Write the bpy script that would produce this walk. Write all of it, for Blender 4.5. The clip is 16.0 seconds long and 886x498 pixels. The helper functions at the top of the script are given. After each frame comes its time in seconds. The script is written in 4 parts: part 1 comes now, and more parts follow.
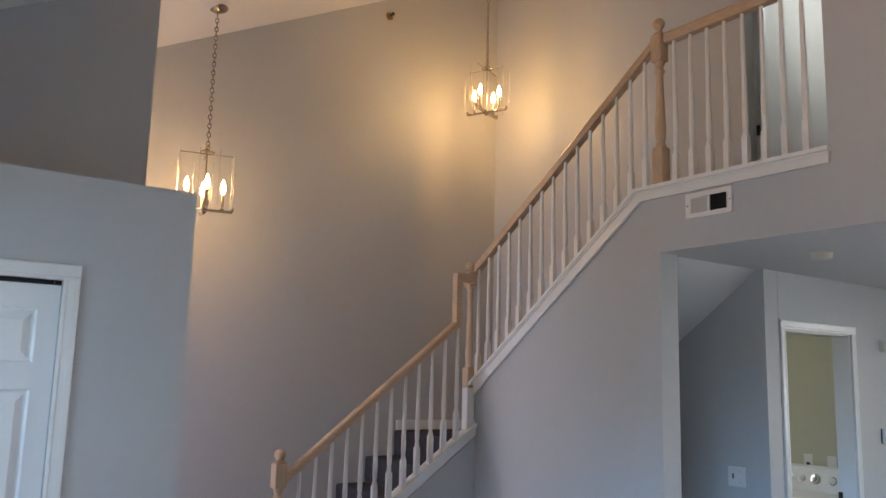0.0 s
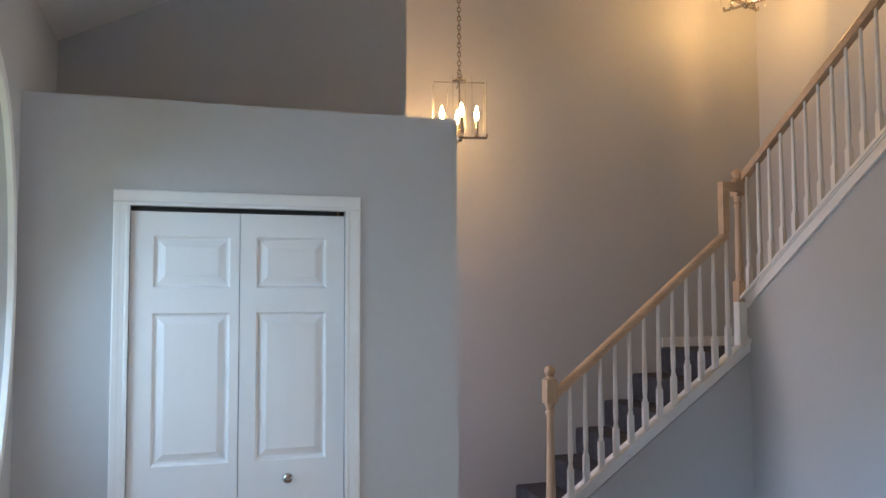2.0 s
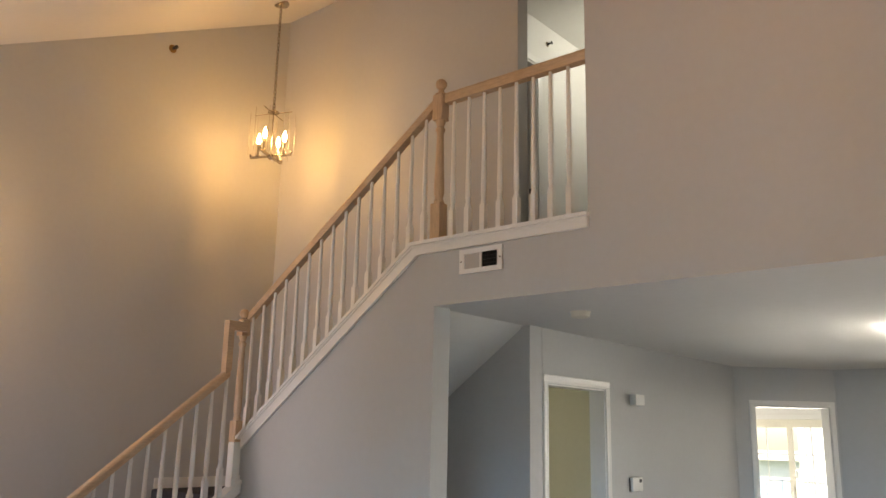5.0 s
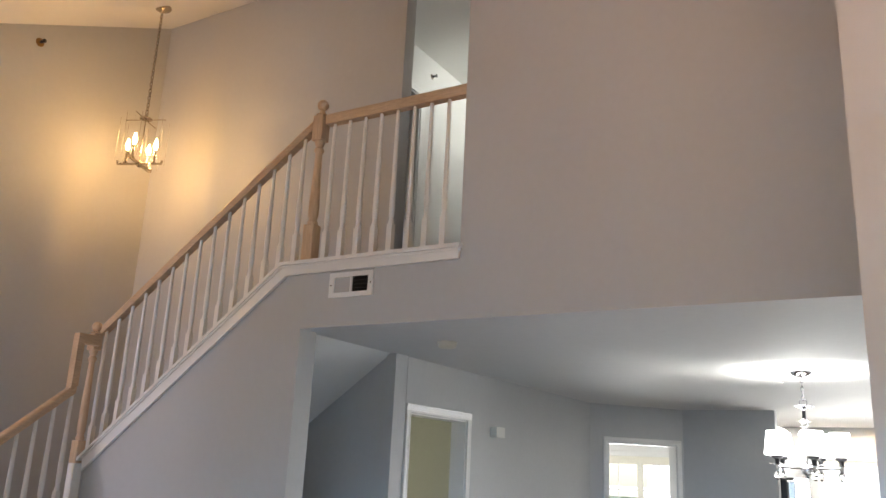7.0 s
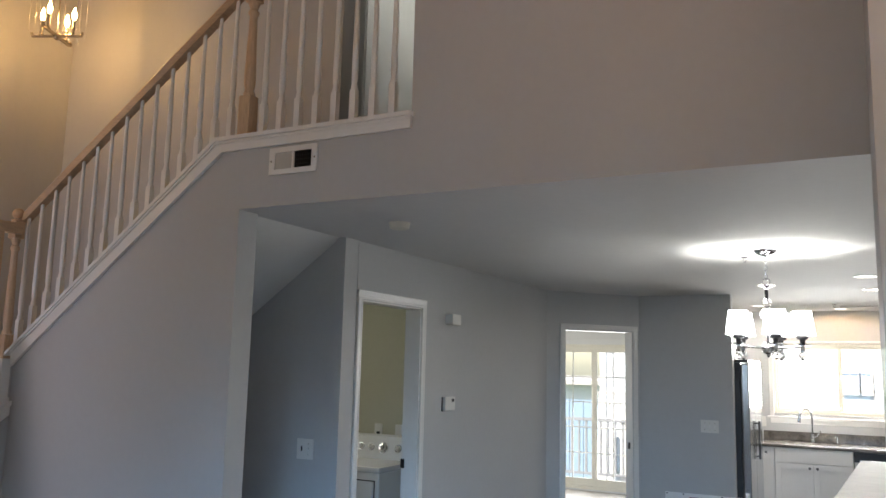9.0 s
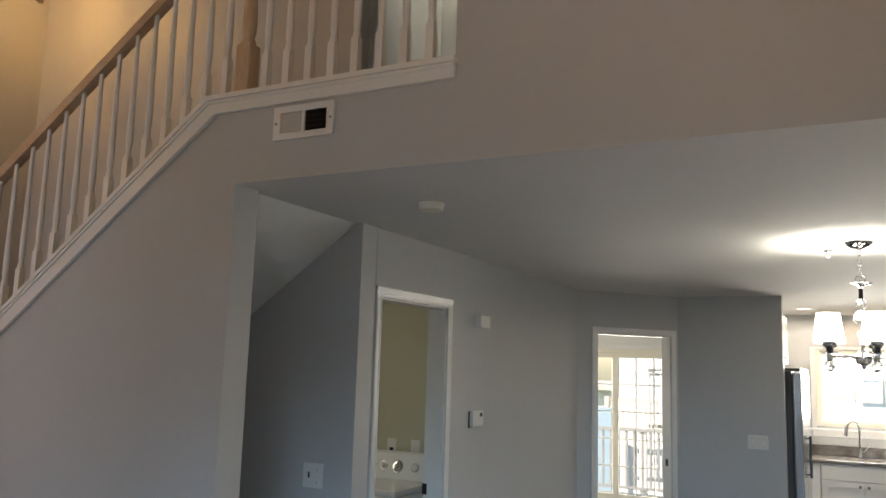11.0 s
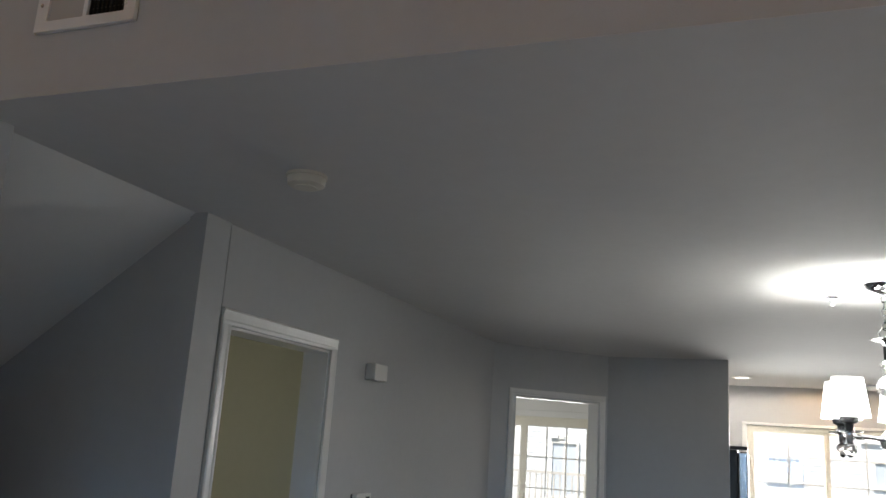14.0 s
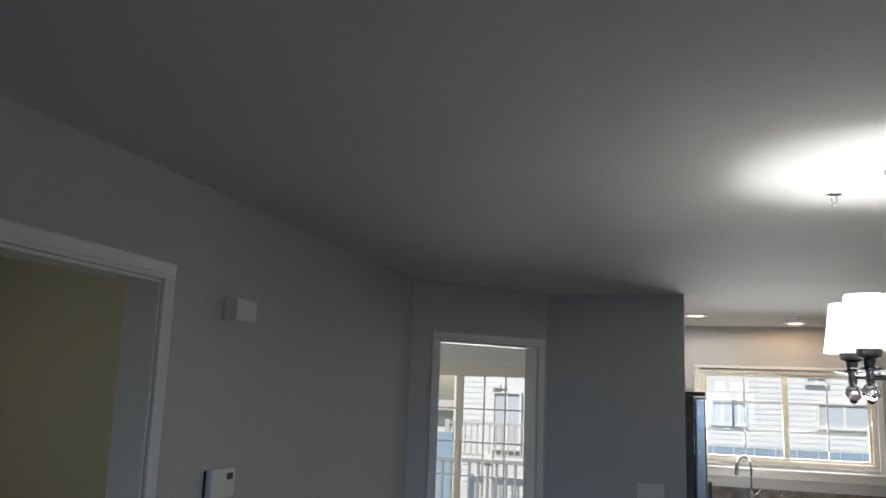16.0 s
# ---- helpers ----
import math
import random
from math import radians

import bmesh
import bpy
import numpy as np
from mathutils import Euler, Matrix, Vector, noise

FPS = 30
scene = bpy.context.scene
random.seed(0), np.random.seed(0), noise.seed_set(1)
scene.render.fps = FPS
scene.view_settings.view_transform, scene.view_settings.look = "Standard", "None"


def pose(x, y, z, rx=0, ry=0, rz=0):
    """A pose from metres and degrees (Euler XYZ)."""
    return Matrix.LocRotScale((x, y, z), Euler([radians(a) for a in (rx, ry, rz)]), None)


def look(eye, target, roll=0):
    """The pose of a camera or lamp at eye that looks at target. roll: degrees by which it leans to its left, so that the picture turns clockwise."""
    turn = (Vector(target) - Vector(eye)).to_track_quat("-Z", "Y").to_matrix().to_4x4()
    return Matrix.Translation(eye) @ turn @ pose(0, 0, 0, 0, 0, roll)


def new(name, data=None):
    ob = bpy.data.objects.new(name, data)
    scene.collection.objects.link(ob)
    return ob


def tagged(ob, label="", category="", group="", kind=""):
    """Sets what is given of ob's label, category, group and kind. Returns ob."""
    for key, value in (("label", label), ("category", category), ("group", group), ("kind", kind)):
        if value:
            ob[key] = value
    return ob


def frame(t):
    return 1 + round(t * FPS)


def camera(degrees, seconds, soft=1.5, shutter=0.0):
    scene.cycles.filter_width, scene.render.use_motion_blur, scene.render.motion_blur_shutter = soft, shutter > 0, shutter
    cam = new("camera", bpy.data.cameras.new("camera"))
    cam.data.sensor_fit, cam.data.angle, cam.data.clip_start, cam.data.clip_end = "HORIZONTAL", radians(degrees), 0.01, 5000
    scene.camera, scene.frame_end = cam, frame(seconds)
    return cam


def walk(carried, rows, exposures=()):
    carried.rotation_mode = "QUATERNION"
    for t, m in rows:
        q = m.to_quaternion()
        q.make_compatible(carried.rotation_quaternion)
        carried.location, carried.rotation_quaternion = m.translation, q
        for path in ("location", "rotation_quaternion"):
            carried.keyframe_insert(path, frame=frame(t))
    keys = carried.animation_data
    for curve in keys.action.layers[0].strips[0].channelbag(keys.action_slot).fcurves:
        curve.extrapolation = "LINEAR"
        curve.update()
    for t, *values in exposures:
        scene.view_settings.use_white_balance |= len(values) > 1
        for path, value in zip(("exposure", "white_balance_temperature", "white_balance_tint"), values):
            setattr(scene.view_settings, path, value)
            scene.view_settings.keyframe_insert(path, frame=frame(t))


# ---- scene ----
cam = camera(57.0, 16.0)
PATH = [
    (0, (-0.074, 0.245, 1.71), (-1.695, 1.374, 2.024), 1.5),
    (0.5, (-0.092, 0.232, 1.703), (-1.862, 1.145, 1.889), 0.1),
    (1, (-0.093, 0.231, 1.693), (-1.941, 0.98, 1.855), -0.5),
    (1.5, (-0.13, 0.213, 1.705), (-2.014, 0.868, 1.849), -0.1),
    (2, (-0.126, 0.202, 1.684), (-2.029, 0.805, 1.805), -0.2),
    (2.5, (-0.134, 0.213, 1.692), (-2.023, 0.861, 1.808), -0.1),
    (3, (-0.131, 0.233, 1.697), (-1.963, 1.027, 1.811), 0.0),
    (3.5, (-0.125, 0.269, 1.7), (-1.857, 1.263, 1.816), -0.3),
    (4, (-0.109, 0.301, 1.714), (-1.672, 1.542, 1.849), -0.5),
    (4.5, (-0.088, 0.331, 1.715), (-1.473, 1.735, 2.046), 0.0),
    (5, (-0.083, 0.337, 1.724), (-1.341, 1.826, 2.169), 1.2),
    (7.5, (-0.079, 0.375, 1.713), (-1.038, 2.051, 2.235), 3.0),
    (8, (-0.1, 0.408, 1.69), (-1.026, 2.15, 2.018), 1.6),
    (8.5, (-0.148, 0.519, 1.681), (-1.077, 2.267, 1.967), 0.9),
    (9, (-0.226, 0.648, 1.673), (-1.149, 2.399, 1.957), 1.4),
    (9.5, (-0.335, 0.746, 1.657), (-1.261, 2.501, 1.9), 1.5),
    (12, (-1.007, 1.602, 1.743), (-1.89, 3.349, 2.156), 2.1),
    (12.5, (-1.106, 1.764, 1.744), (-1.852, 3.553, 2.236), 2.0),
    (13, (-1.138, 1.964, 1.742), (-1.872, 3.759, 2.233), 2.5),
    (13.5, (-1.176, 2.153, 1.714), (-1.902, 3.96, 2.171), 3.5),
    (14, (-1.253, 2.374, 1.737), (-1.948, 4.195, 2.182), 3.8),
    (14.5, (-1.31, 2.635, 1.716), (-1.895, 4.506, 2.112), 2.5),
    (15, (-1.31, 2.883, 1.749), (-1.902, 4.749, 2.156), 2.2),
    (15.5, (-1.316, 3.095, 1.742), (-1.906, 4.963, 2.148), 2.0),
    (16, (-1.367, 3.32, 1.75), (-1.938, 5.206, 2.092), 2.1),
]
EXPOSURES = [(0, 1.55, 6500, 10), (1.0, 1.56, 6600, 10), (2.0, 1.58, 6900, 10), (3.0, 1.58, 7500, 10), (4.0, 1.72, 8000, 10), (4.5, 1.72, 8000, 10), (5, 1.72, 8000, 10), (7.5, 1.72, 6700, 10),
             (8.5, 1.2, 6900, 10), (9.0, 1.1, 6900, 10), (9.5, 1.2, 7000, 10), (12, 0.85, 8100, 10), (12.5, 1.2, 7800, 10), (13.5, 1.10, 7300, 10), (14.0, 0.6, 6900, 10), (14.5, 0.38, 6800, 10), (15.0, -0.08, 6900, 10), (15.5, -0.08, 6900, 10), (16, 0.05, 6800, 10)]
walk(cam, [(t, look(eye, target, roll)) for t, eye, target, roll in PATH], EXPOSURES)
SKY, SUN = 0.12, 4.2
FRONT, OVAL, KITCH, PATIO, LAUND, HALL, FOYER_FILL = 115.0, 2.4, 50.0, 20.0, 3.0, 2.6, 15.0
LANTERN, BULB_GLOW, CHAND, SHADE_GLOW, RECESSED = 1.28, 30.0, 5.2, 3.4, 32.0
GROUND = 7.0

# ---- exposure is keyed with the walk above; light ----
CEIL_Y0, CEIL_SLOPE = 3.083, 0.494          # vaulted ceiling: z = 3.083 + 0.494 y
H = 2.40                                    # flat ceiling of the dining room and kitchen
YV = 3.614                                  # face of the wall that carries the upper flight


def vault(y):
    return CEIL_Y0 + CEIL_SLOPE * y


world = bpy.data.worlds.new("sky")
scene.world = world
world.use_nodes = True
sky = world.node_tree.nodes.new("ShaderNodeTexSky")
sky.sky_type, sky.sun_disc = "NISHITA", False
sky.sun_elevation, sky.sun_rotation = radians(52), radians(198)
back = world.node_tree.nodes["Background"]
back.inputs["Strength"].default_value = SKY
world.node_tree.links.new(sky.outputs[0], back.inputs["Color"])

sun = bpy.data.lights.new("sun", "SUN")
sun.energy, sun.angle, sun.color = SUN, radians(0.5), (1.0, 0.95, 0.88)
new("sun", sun).matrix_world = look((-2, -6, 8), (0, 0, 0))


def area(name, m, w, h, power, colour):
    lamp = bpy.data.lights.new(name, "AREA")
    lamp.shape, lamp.size, lamp.size_y, lamp.energy, lamp.color = "RECTANGLE", w, h, power, colour
    ob = new(name, lamp)
    ob.matrix_world = m
    return ob


def point(name, place, power, colour, radius):
    lamp = bpy.data.lights.new(name, "POINT")
    lamp.energy, lamp.color, lamp.shadow_soft_size = power, colour, radius
    ob = new(name, lamp)
    ob.location = place
    return ob


SKYLIGHT = (0.27, 0.57, 1.0)
DEEPSKY = (0.36, 0.64, 1.0)
area("front_window_daylight", look((0.15, -0.42, 1.35), (-0.5, 3.0, -1.9)), 2.8, 1.5, FRONT, SKYLIGHT).data.spread = radians(94)
area("front_window_ground_light", look((0.15, -0.42, 1.30), (-0.3, 3.0, 4.8)), 2.8, 1.4, GROUND, (1.0, 0.56, 0.35)).data.spread = radians(82)
area("oval_window_daylight", look((-2.86, -0.42, 1.72), (-3.0, 3.0, 0.0)), 0.6, 1.1, OVAL, DEEPSKY).data.spread = radians(135)
area("kitchen_window_daylight", look((-0.57, 11.02, 1.62), (-0.9, 5.0, -1.6)), 1.35, 0.75, KITCH, (0.95, 0.98, 1.0)).data.spread = radians(116)
area("patio_door_daylight", look((-3.9, 12.12, 1.05), (-3.7, 8.0, 0.0)), 1.7, 1.9, PATIO, (0.95, 0.98, 1.0)).data.spread = radians(140)
# Added fill lamp in an unseen side opening, to brighten the sunroom walls.
area("sunroom_fill_light", look((-5.5, 10.2, 1.45), (-3.0, 10.6, 1.5)), 1.2, 0.9, 14.0, (0.95, 0.98, 1.0))
area("laundry_window_daylight", look((-5.05, 5.3, 1.7), (-3.3, 5.6, 1.0)), 0.7, 0.9, LAUND, (1.0, 0.98, 0.85))
# Fill lamp added to brighten the lower stair walls; no such window is known.
area("foyer_fill_light", look((-4.9, -0.42, 1.4), (-5.1, 3.0, 0.6)), 0.7, 1.3, FOYER_FILL, (0.72, 0.74, 1.0))
point("hall_ceiling_light", (-2.85, 6.15, 5.02), HALL, (0.92, 1.0, 0.95), 0.08)

# ---- materials ----


def material(name, colour, rough=0.5, metal=0.0, grain=0.0, scale=40.0, bump=0.0, bump_scale=120.0, stretch=(1, 1, 1), **more):
    """A principled surface with mottling at two scales and fine relief, in metres."""
    m = bpy.data.materials.new(name)
    m.use_nodes = True
    n, l = m.node_tree.nodes, m.node_tree.links
    p = n["Principled BSDF"]
    p.inputs["Base Color"].default_value = (*colour, 1)
    p.inputs["Roughness"].default_value, p.inputs["Metallic"].default_value = rough, metal
    for key, value in more.items():
        p.inputs[key.replace("_", " ")].default_value = value
    if grain or bump:
        co = n.new("ShaderNodeTexCoord")
        mp = n.new("ShaderNodeMapping")
        mp.inputs["Scale"].default_value = stretch
        l.new(co.outputs["Object"], mp.inputs["Vector"])
    if grain:
        fine, wide = n.new("ShaderNodeTexNoise"), n.new("ShaderNodeTexNoise")
        fine.inputs["Scale"].default_value, wide.inputs["Scale"].default_value = scale, scale / 14
        fine.inputs["Detail"].default_value = 5
        add = n.new("ShaderNodeMath")
        l.new(mp.outputs[0], fine.inputs["Vector"])
        l.new(mp.outputs[0], wide.inputs["Vector"])
        l.new(fine.outputs["Fac"], add.inputs[0])
        l.new(wide.outputs["Fac"], add.inputs[1])
        ramp = n.new("ShaderNodeMapRange")
        ramp.inputs["From Min"].default_value, ramp.inputs["From Max"].default_value = 0.6, 1.4
        ramp.inputs["To Min"].default_value, ramp.inputs["To Max"].default_value = 1 - grain, 1 + grain
        l.new(add.outputs[0], ramp.inputs["Value"])
        mix = n.new("ShaderNodeMix")
        mix.data_type, mix.blend_type = "RGBA", "MULTIPLY"
        mix.inputs["Factor"].default_value = 1
        mix.inputs["A"].default_value = (*colour, 1)
        l.new(ramp.outputs[0], mix.inputs["B"])
        l.new(mix.outputs["Result"], p.inputs["Base Color"])
    if bump:
        bn = n.new("ShaderNodeTexNoise")
        bn.inputs["Scale"].default_value, bn.inputs["Detail"].default_value = bump_scale, 3
        b = n.new("ShaderNodeBump")
        b.inputs["Strength"].default_value, b.inputs["Distance"].default_value = bump, 0.004
        l.new(mp.outputs[0], bn.inputs["Vector"])
        l.new(bn.outputs["Fac"], b.inputs["Height"])
        l.new(b.outputs[0], p.inputs["Normal"])
    return m


def glowing(name, colour, strength, base=(0.9, 0.88, 0.84)):
    m = material(name, base, 0.5)
    p = m.node_tree.nodes["Principled BSDF"]
    p.inputs["Emission Color"].default_value, p.inputs["Emission Strength"].default_value = (*colour, 1), strength
    return m


def glass(name, colour=(1, 1, 1), rough=0.0):
    return material(name, colour, rough, Transmission_Weight=1.0, IOR=1.45)


def thin_glass(name, gloss=0.05):
    """A sheet that lets light straight through, with mirror gloss that grows at a slant."""
    m = bpy.data.materials.new(name)
    m.use_nodes = True
    n, l = m.node_tree.nodes, m.node_tree.links
    n.remove(n["Principled BSDF"])
    a, b, mix = n.new("ShaderNodeBsdfTransparent"), n.new("ShaderNodeBsdfGlossy"), n.new("ShaderNodeMixShader")
    slant, power, scaled = n.new("ShaderNodeLayerWeight"), n.new("ShaderNodeMath"), n.new("ShaderNodeMath")
    power.operation, scaled.operation = "POWER", "MULTIPLY_ADD"
    power.inputs[1].default_value = 4.0
    scaled.inputs[1].default_value, scaled.inputs[2].default_value = gloss * 8, gloss
    b.inputs["Roughness"].default_value = 0.02
    l.new(slant.outputs["Facing"], power.inputs[0])
    l.new(power.outputs[0], scaled.inputs[0])
    l.new(scaled.outputs[0], mix.inputs[0])
    l.new(a.outputs[0], mix.inputs[1])
    l.new(b.outputs[0], mix.inputs[2])
    l.new(mix.outputs[0], n["Material Output"].inputs["Surface"])
    return m


def bulb_glass(name, colour, strength, streak_depth):
    """A glowing clear candle bulb; tint noise in its glass throws upright light streaks."""
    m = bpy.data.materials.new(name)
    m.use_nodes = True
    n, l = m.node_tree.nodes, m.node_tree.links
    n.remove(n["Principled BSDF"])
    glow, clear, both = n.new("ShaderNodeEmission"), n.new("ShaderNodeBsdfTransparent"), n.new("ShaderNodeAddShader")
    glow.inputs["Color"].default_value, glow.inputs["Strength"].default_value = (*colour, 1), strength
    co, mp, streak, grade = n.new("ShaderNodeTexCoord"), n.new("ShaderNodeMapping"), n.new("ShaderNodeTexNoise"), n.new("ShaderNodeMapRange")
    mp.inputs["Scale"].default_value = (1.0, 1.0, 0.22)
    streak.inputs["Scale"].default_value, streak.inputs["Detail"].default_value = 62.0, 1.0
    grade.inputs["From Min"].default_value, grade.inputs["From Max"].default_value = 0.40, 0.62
    grade.inputs["To Min"].default_value, grade.inputs["To Max"].default_value = 1 - streak_depth, 1.0
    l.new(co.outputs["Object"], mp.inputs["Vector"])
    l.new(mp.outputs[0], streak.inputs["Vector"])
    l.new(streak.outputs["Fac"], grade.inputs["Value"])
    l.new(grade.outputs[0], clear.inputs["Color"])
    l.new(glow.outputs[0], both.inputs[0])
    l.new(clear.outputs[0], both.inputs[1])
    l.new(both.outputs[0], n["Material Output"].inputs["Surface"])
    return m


PAINT = material("grey_wall_paint", (0.50, 0.505, 0.51), 0.55, grain=0.03, scale=25, bump=0.12, bump_scale=260)
LAUNDRY_PAINT = material("beige_wall_paint", (0.50, 0.485, 0.375), 0.6, grain=0.03, scale=25, bump=0.12, bump_scale=260)
WHITE_PAINT = material("white_ceiling_paint", (0.78, 0.77, 0.75), 0.75, grain=0.02, scale=18, bump=0.15, bump_scale=200)
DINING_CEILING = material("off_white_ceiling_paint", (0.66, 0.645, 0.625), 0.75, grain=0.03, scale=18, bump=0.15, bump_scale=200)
TRIM = material("white_trim_paint", (0.80, 0.79, 0.77), 0.32, grain=0.025, scale=30, bump=0.05, bump_scale=90)
DOORPAINT = material("white_door_paint", (0.82, 0.82, 0.81), 0.35, grain=0.02, scale=60, bump=0.1, bump_scale=200, stretch=(3, 3, 0.4))
WOOD = material("natural_maple", (0.56, 0.40, 0.265), 0.38, grain=0.22, scale=60, bump=0.08, bump_scale=160, stretch=(2, 2, 0.25))
RAILWOOD = material("natural_maple_rail", (0.56, 0.40, 0.265), 0.38, grain=0.2, scale=60, bump=0.08, bump_scale=160, stretch=(0.4, 0.4, 2))
CARPET = material("charcoal_carpet", (0.05, 0.05, 0.06), 0.95, grain=0.5, scale=220, bump=0.9, bump_scale=500)
FLOORWOOD = material("brown_floor_boards", (0.14, 0.078, 0.05), 0.35, grain=0.3, scale=30, bump=0.05, stretch=(6, 0.5, 1))
DININGFLOOR = material("grey_brown_floor_boards", (0.055, 0.045, 0.04), 0.35, grain=0.3, scale=30, bump=0.05, stretch=(6, 0.5, 1))
TILE = material("dark_kitchen_floor", (0.07, 0.055, 0.05), 0.3, grain=0.3, scale=12, bump=0.05)
NICKEL = material("brushed_nickel", (0.46, 0.40, 0.33), 0.25, 1.0)
PALEFLOOR = material("pale_floor_boards", (0.34, 0.31, 0.27), 0.4, grain=0.12, scale=30, stretch=(6, 0.5, 1))
FRIDGE_STEEL = material("dark_brushed_steel", (0.42, 0.43, 0.45), 0.16, 1.0, grain=0.05, scale=200, stretch=(1, 1, 0.02))
DARKNICKEL = material("dark_nickel", (0.16, 0.16, 0.17), 0.35, 1.0)
CHROME = material("polished_chrome", (0.56, 0.56, 0.58), 0.06, 1.0)
STEEL = material("stainless_steel", (0.55, 0.56, 0.58), 0.24, 1.0, grain=0.05, scale=200, stretch=(1, 1, 0.02))
BLACK = material("black_plastic", (0.012, 0.012, 0.014), 0.35)
DUCT_SHADE = material("duct_shade_black", (0.01, 0.01, 0.01), 0.9)
PLASTIC = material("white_plastic", (0.74, 0.73, 0.70), 0.4)
OLDPLASTIC = material("aged_white_plastic", (0.74, 0.70, 0.60), 0.5)
ENAMEL = material("white_enamel", (0.80, 0.80, 0.79), 0.18)
VINYL = material("almond_vinyl_frame", (0.84, 0.80, 0.70), 0.45, grain=0.05, scale=40)
CABINET = material("white_cabinet_paint", (0.80, 0.79, 0.77), 0.35, grain=0.015, scale=40)
GRANITE = material("speckled_granite", (0.15, 0.135, 0.12), 0.14, grain=0.75, scale=160)
PALETOP = material("pale_speckled_stone", (0.66, 0.65, 0.63), 0.5, grain=0.12, scale=190, Specular_IOR_Level=0.05)
PANE = thin_glass("window_glass", 0.04)
GLASS_EDGE = material("polished_glass_edge", (0.8, 0.78, 0.7), 0.1, Transmission_Weight=0.6)
LANTERN_GLASS = thin_glass("lantern_glass", 0.008)
CRYSTAL = glass("crystal")
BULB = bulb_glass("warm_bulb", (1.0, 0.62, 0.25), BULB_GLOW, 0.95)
SHADE = glowing("white_fabric_shade", (0.93, 0.97, 1.0), SHADE_GLOW)
DOWNLIGHT = glowing("downlight_lens", (1.0, 0.96, 0.9), 3.0)
RED = material("red_print", (0.33, 0.010, 0.02), 0.45)
INK = material("black_print", (0.02, 0.02, 0.02), 0.5)
SIGNWHITE = material("white_sign_board", (0.82, 0.82, 0.82), 0.4)
SIDING = material("grey_siding", (0.74, 0.77, 0.80), 0.6, grain=0.05, scale=10)
SIDING_BLUE = material("blue_siding", (0.30, 0.42, 0.55), 0.6, grain=0.05, scale=10)
ROOFING = material("asphalt_shingle", (0.10, 0.10, 0.11), 0.9, grain=0.3, scale=30)
# Pale opaque panes; glare and haze on far windows put into their colour.
HAZEGLASS = material("hazed_far_glass", (0.56, 0.62, 0.70), 0.15)
# Grey in the colour stands for the backlit, shaded side of the deck rails.
RAIL_BACKLIT = material("backlit_rail_grey", (0.30, 0.31, 0.33), 0.7, grain=0.12, scale=30)
DAMPER = material("grey_damper_plate", (0.48, 0.47, 0.45), 0.45)
GRASS = material("lawn", (0.09, 0.13, 0.05), 0.95, grain=0.4, scale=6, bump=0.5, bump_scale=30)
DECKWOOD = material("painted_deck_board", (0.55, 0.53, 0.50), 0.6, grain=0.12, scale=30)

# ---- mesh helpers ----


def link(name, bm, mat, parent=None, label="", smooth=0.0, bevel=0.0):
    if bevel:
        bmesh.ops.bevel(bm, geom=[e for e in bm.edges if len(e.link_faces) == 2 and e.calc_face_angle() > 0.6], offset=bevel, segments=2, affect="EDGES", profile=0.6)
    bmesh.ops.recalc_face_normals(bm, faces=bm.faces)
    me = bpy.data.meshes.new(name)
    bm.to_mesh(me)
    bm.free()
    me.materials.append(mat)
    if smooth:
        me.shade_smooth()
        me.set_sharp_from_angle(angle=radians(smooth))
    ob = new(name, me)
    if parent:
        ob.parent = parent
    if label:
        tagged(ob, label)
    return ob


def part(name, bm, mat, parent, label="", smooth=0.0, bevel=0.0):
    return link(name, bm, mat, parent, label, smooth, bevel)


def thing(name, label, category, m=None, group="", kind=""):
    ob = new(name)
    ob.empty_display_size = 0.1
    if m:
        ob.matrix_world = m
    return tagged(ob, label, category, group, kind)


def share(name, source, parent, m):
    """Another object on the same mesh."""
    ob = new(name, source.data)
    ob.parent = parent
    ob.matrix_basis = m
    return ob


def box(x0, x1, y0, y1, z0, z1, bm=None):
    bm = bm or bmesh.new()
    made = bmesh.ops.create_cube(bm, size=1, matrix=Matrix.Translation(((x0 + x1) / 2, (y0 + y1) / 2, (z0 + z1) / 2)) @ Matrix.Diagonal((x1 - x0, y1 - y0, z1 - z0, 1)))
    return bm


def prism(points, axis, a, b, bm=None):
    """A polygon in the plane of the two other axes, drawn out along axis from a to b."""
    bm = bm or bmesh.new()

    def at(p, w):
        return {"x": (w, *p), "y": (p[0], w, p[1]), "z": (*p, w)}[axis]
    lo, hi = [bm.verts.new(at(p, a)) for p in points], [bm.verts.new(at(p, b)) for p in points]
    bm.faces.new(lo)
    bm.faces.new(hi[::-1])
    for i in range(len(points)):
        j = (i + 1) % len(points)
        bm.faces.new((lo[i], lo[j], hi[j], hi[i]))
    return bm


def lathe(profile, n=20, m=Matrix(), bm=None):
    """A turned body round z from (radius, height) pairs."""
    bm = bm or bmesh.new()
    rings = []
    for r, z in profile:
        rings.append([bm.verts.new(m @ Vector((r * math.cos(2 * math.pi * i / n), r * math.sin(2 * math.pi * i / n), z))) for i in range(n)])
    for a, b in zip(rings, rings[1:]):
        for i in range(n):
            j = (i + 1) % n
            bm.faces.new((a[i], a[j], b[j], b[i]))
    bm.faces.new(rings[0][::-1])
    bm.faces.new(rings[-1])
    return bm


def rod(a, b, r, n=10, bm=None):
    a, b = Vector(a), Vector(b)
    q = (b - a).to_track_quat("Z", "Y").to_matrix().to_4x4()
    return lathe([(r, 0), (r, (b - a).length)], n, Matrix.Translation(a) @ q, bm)


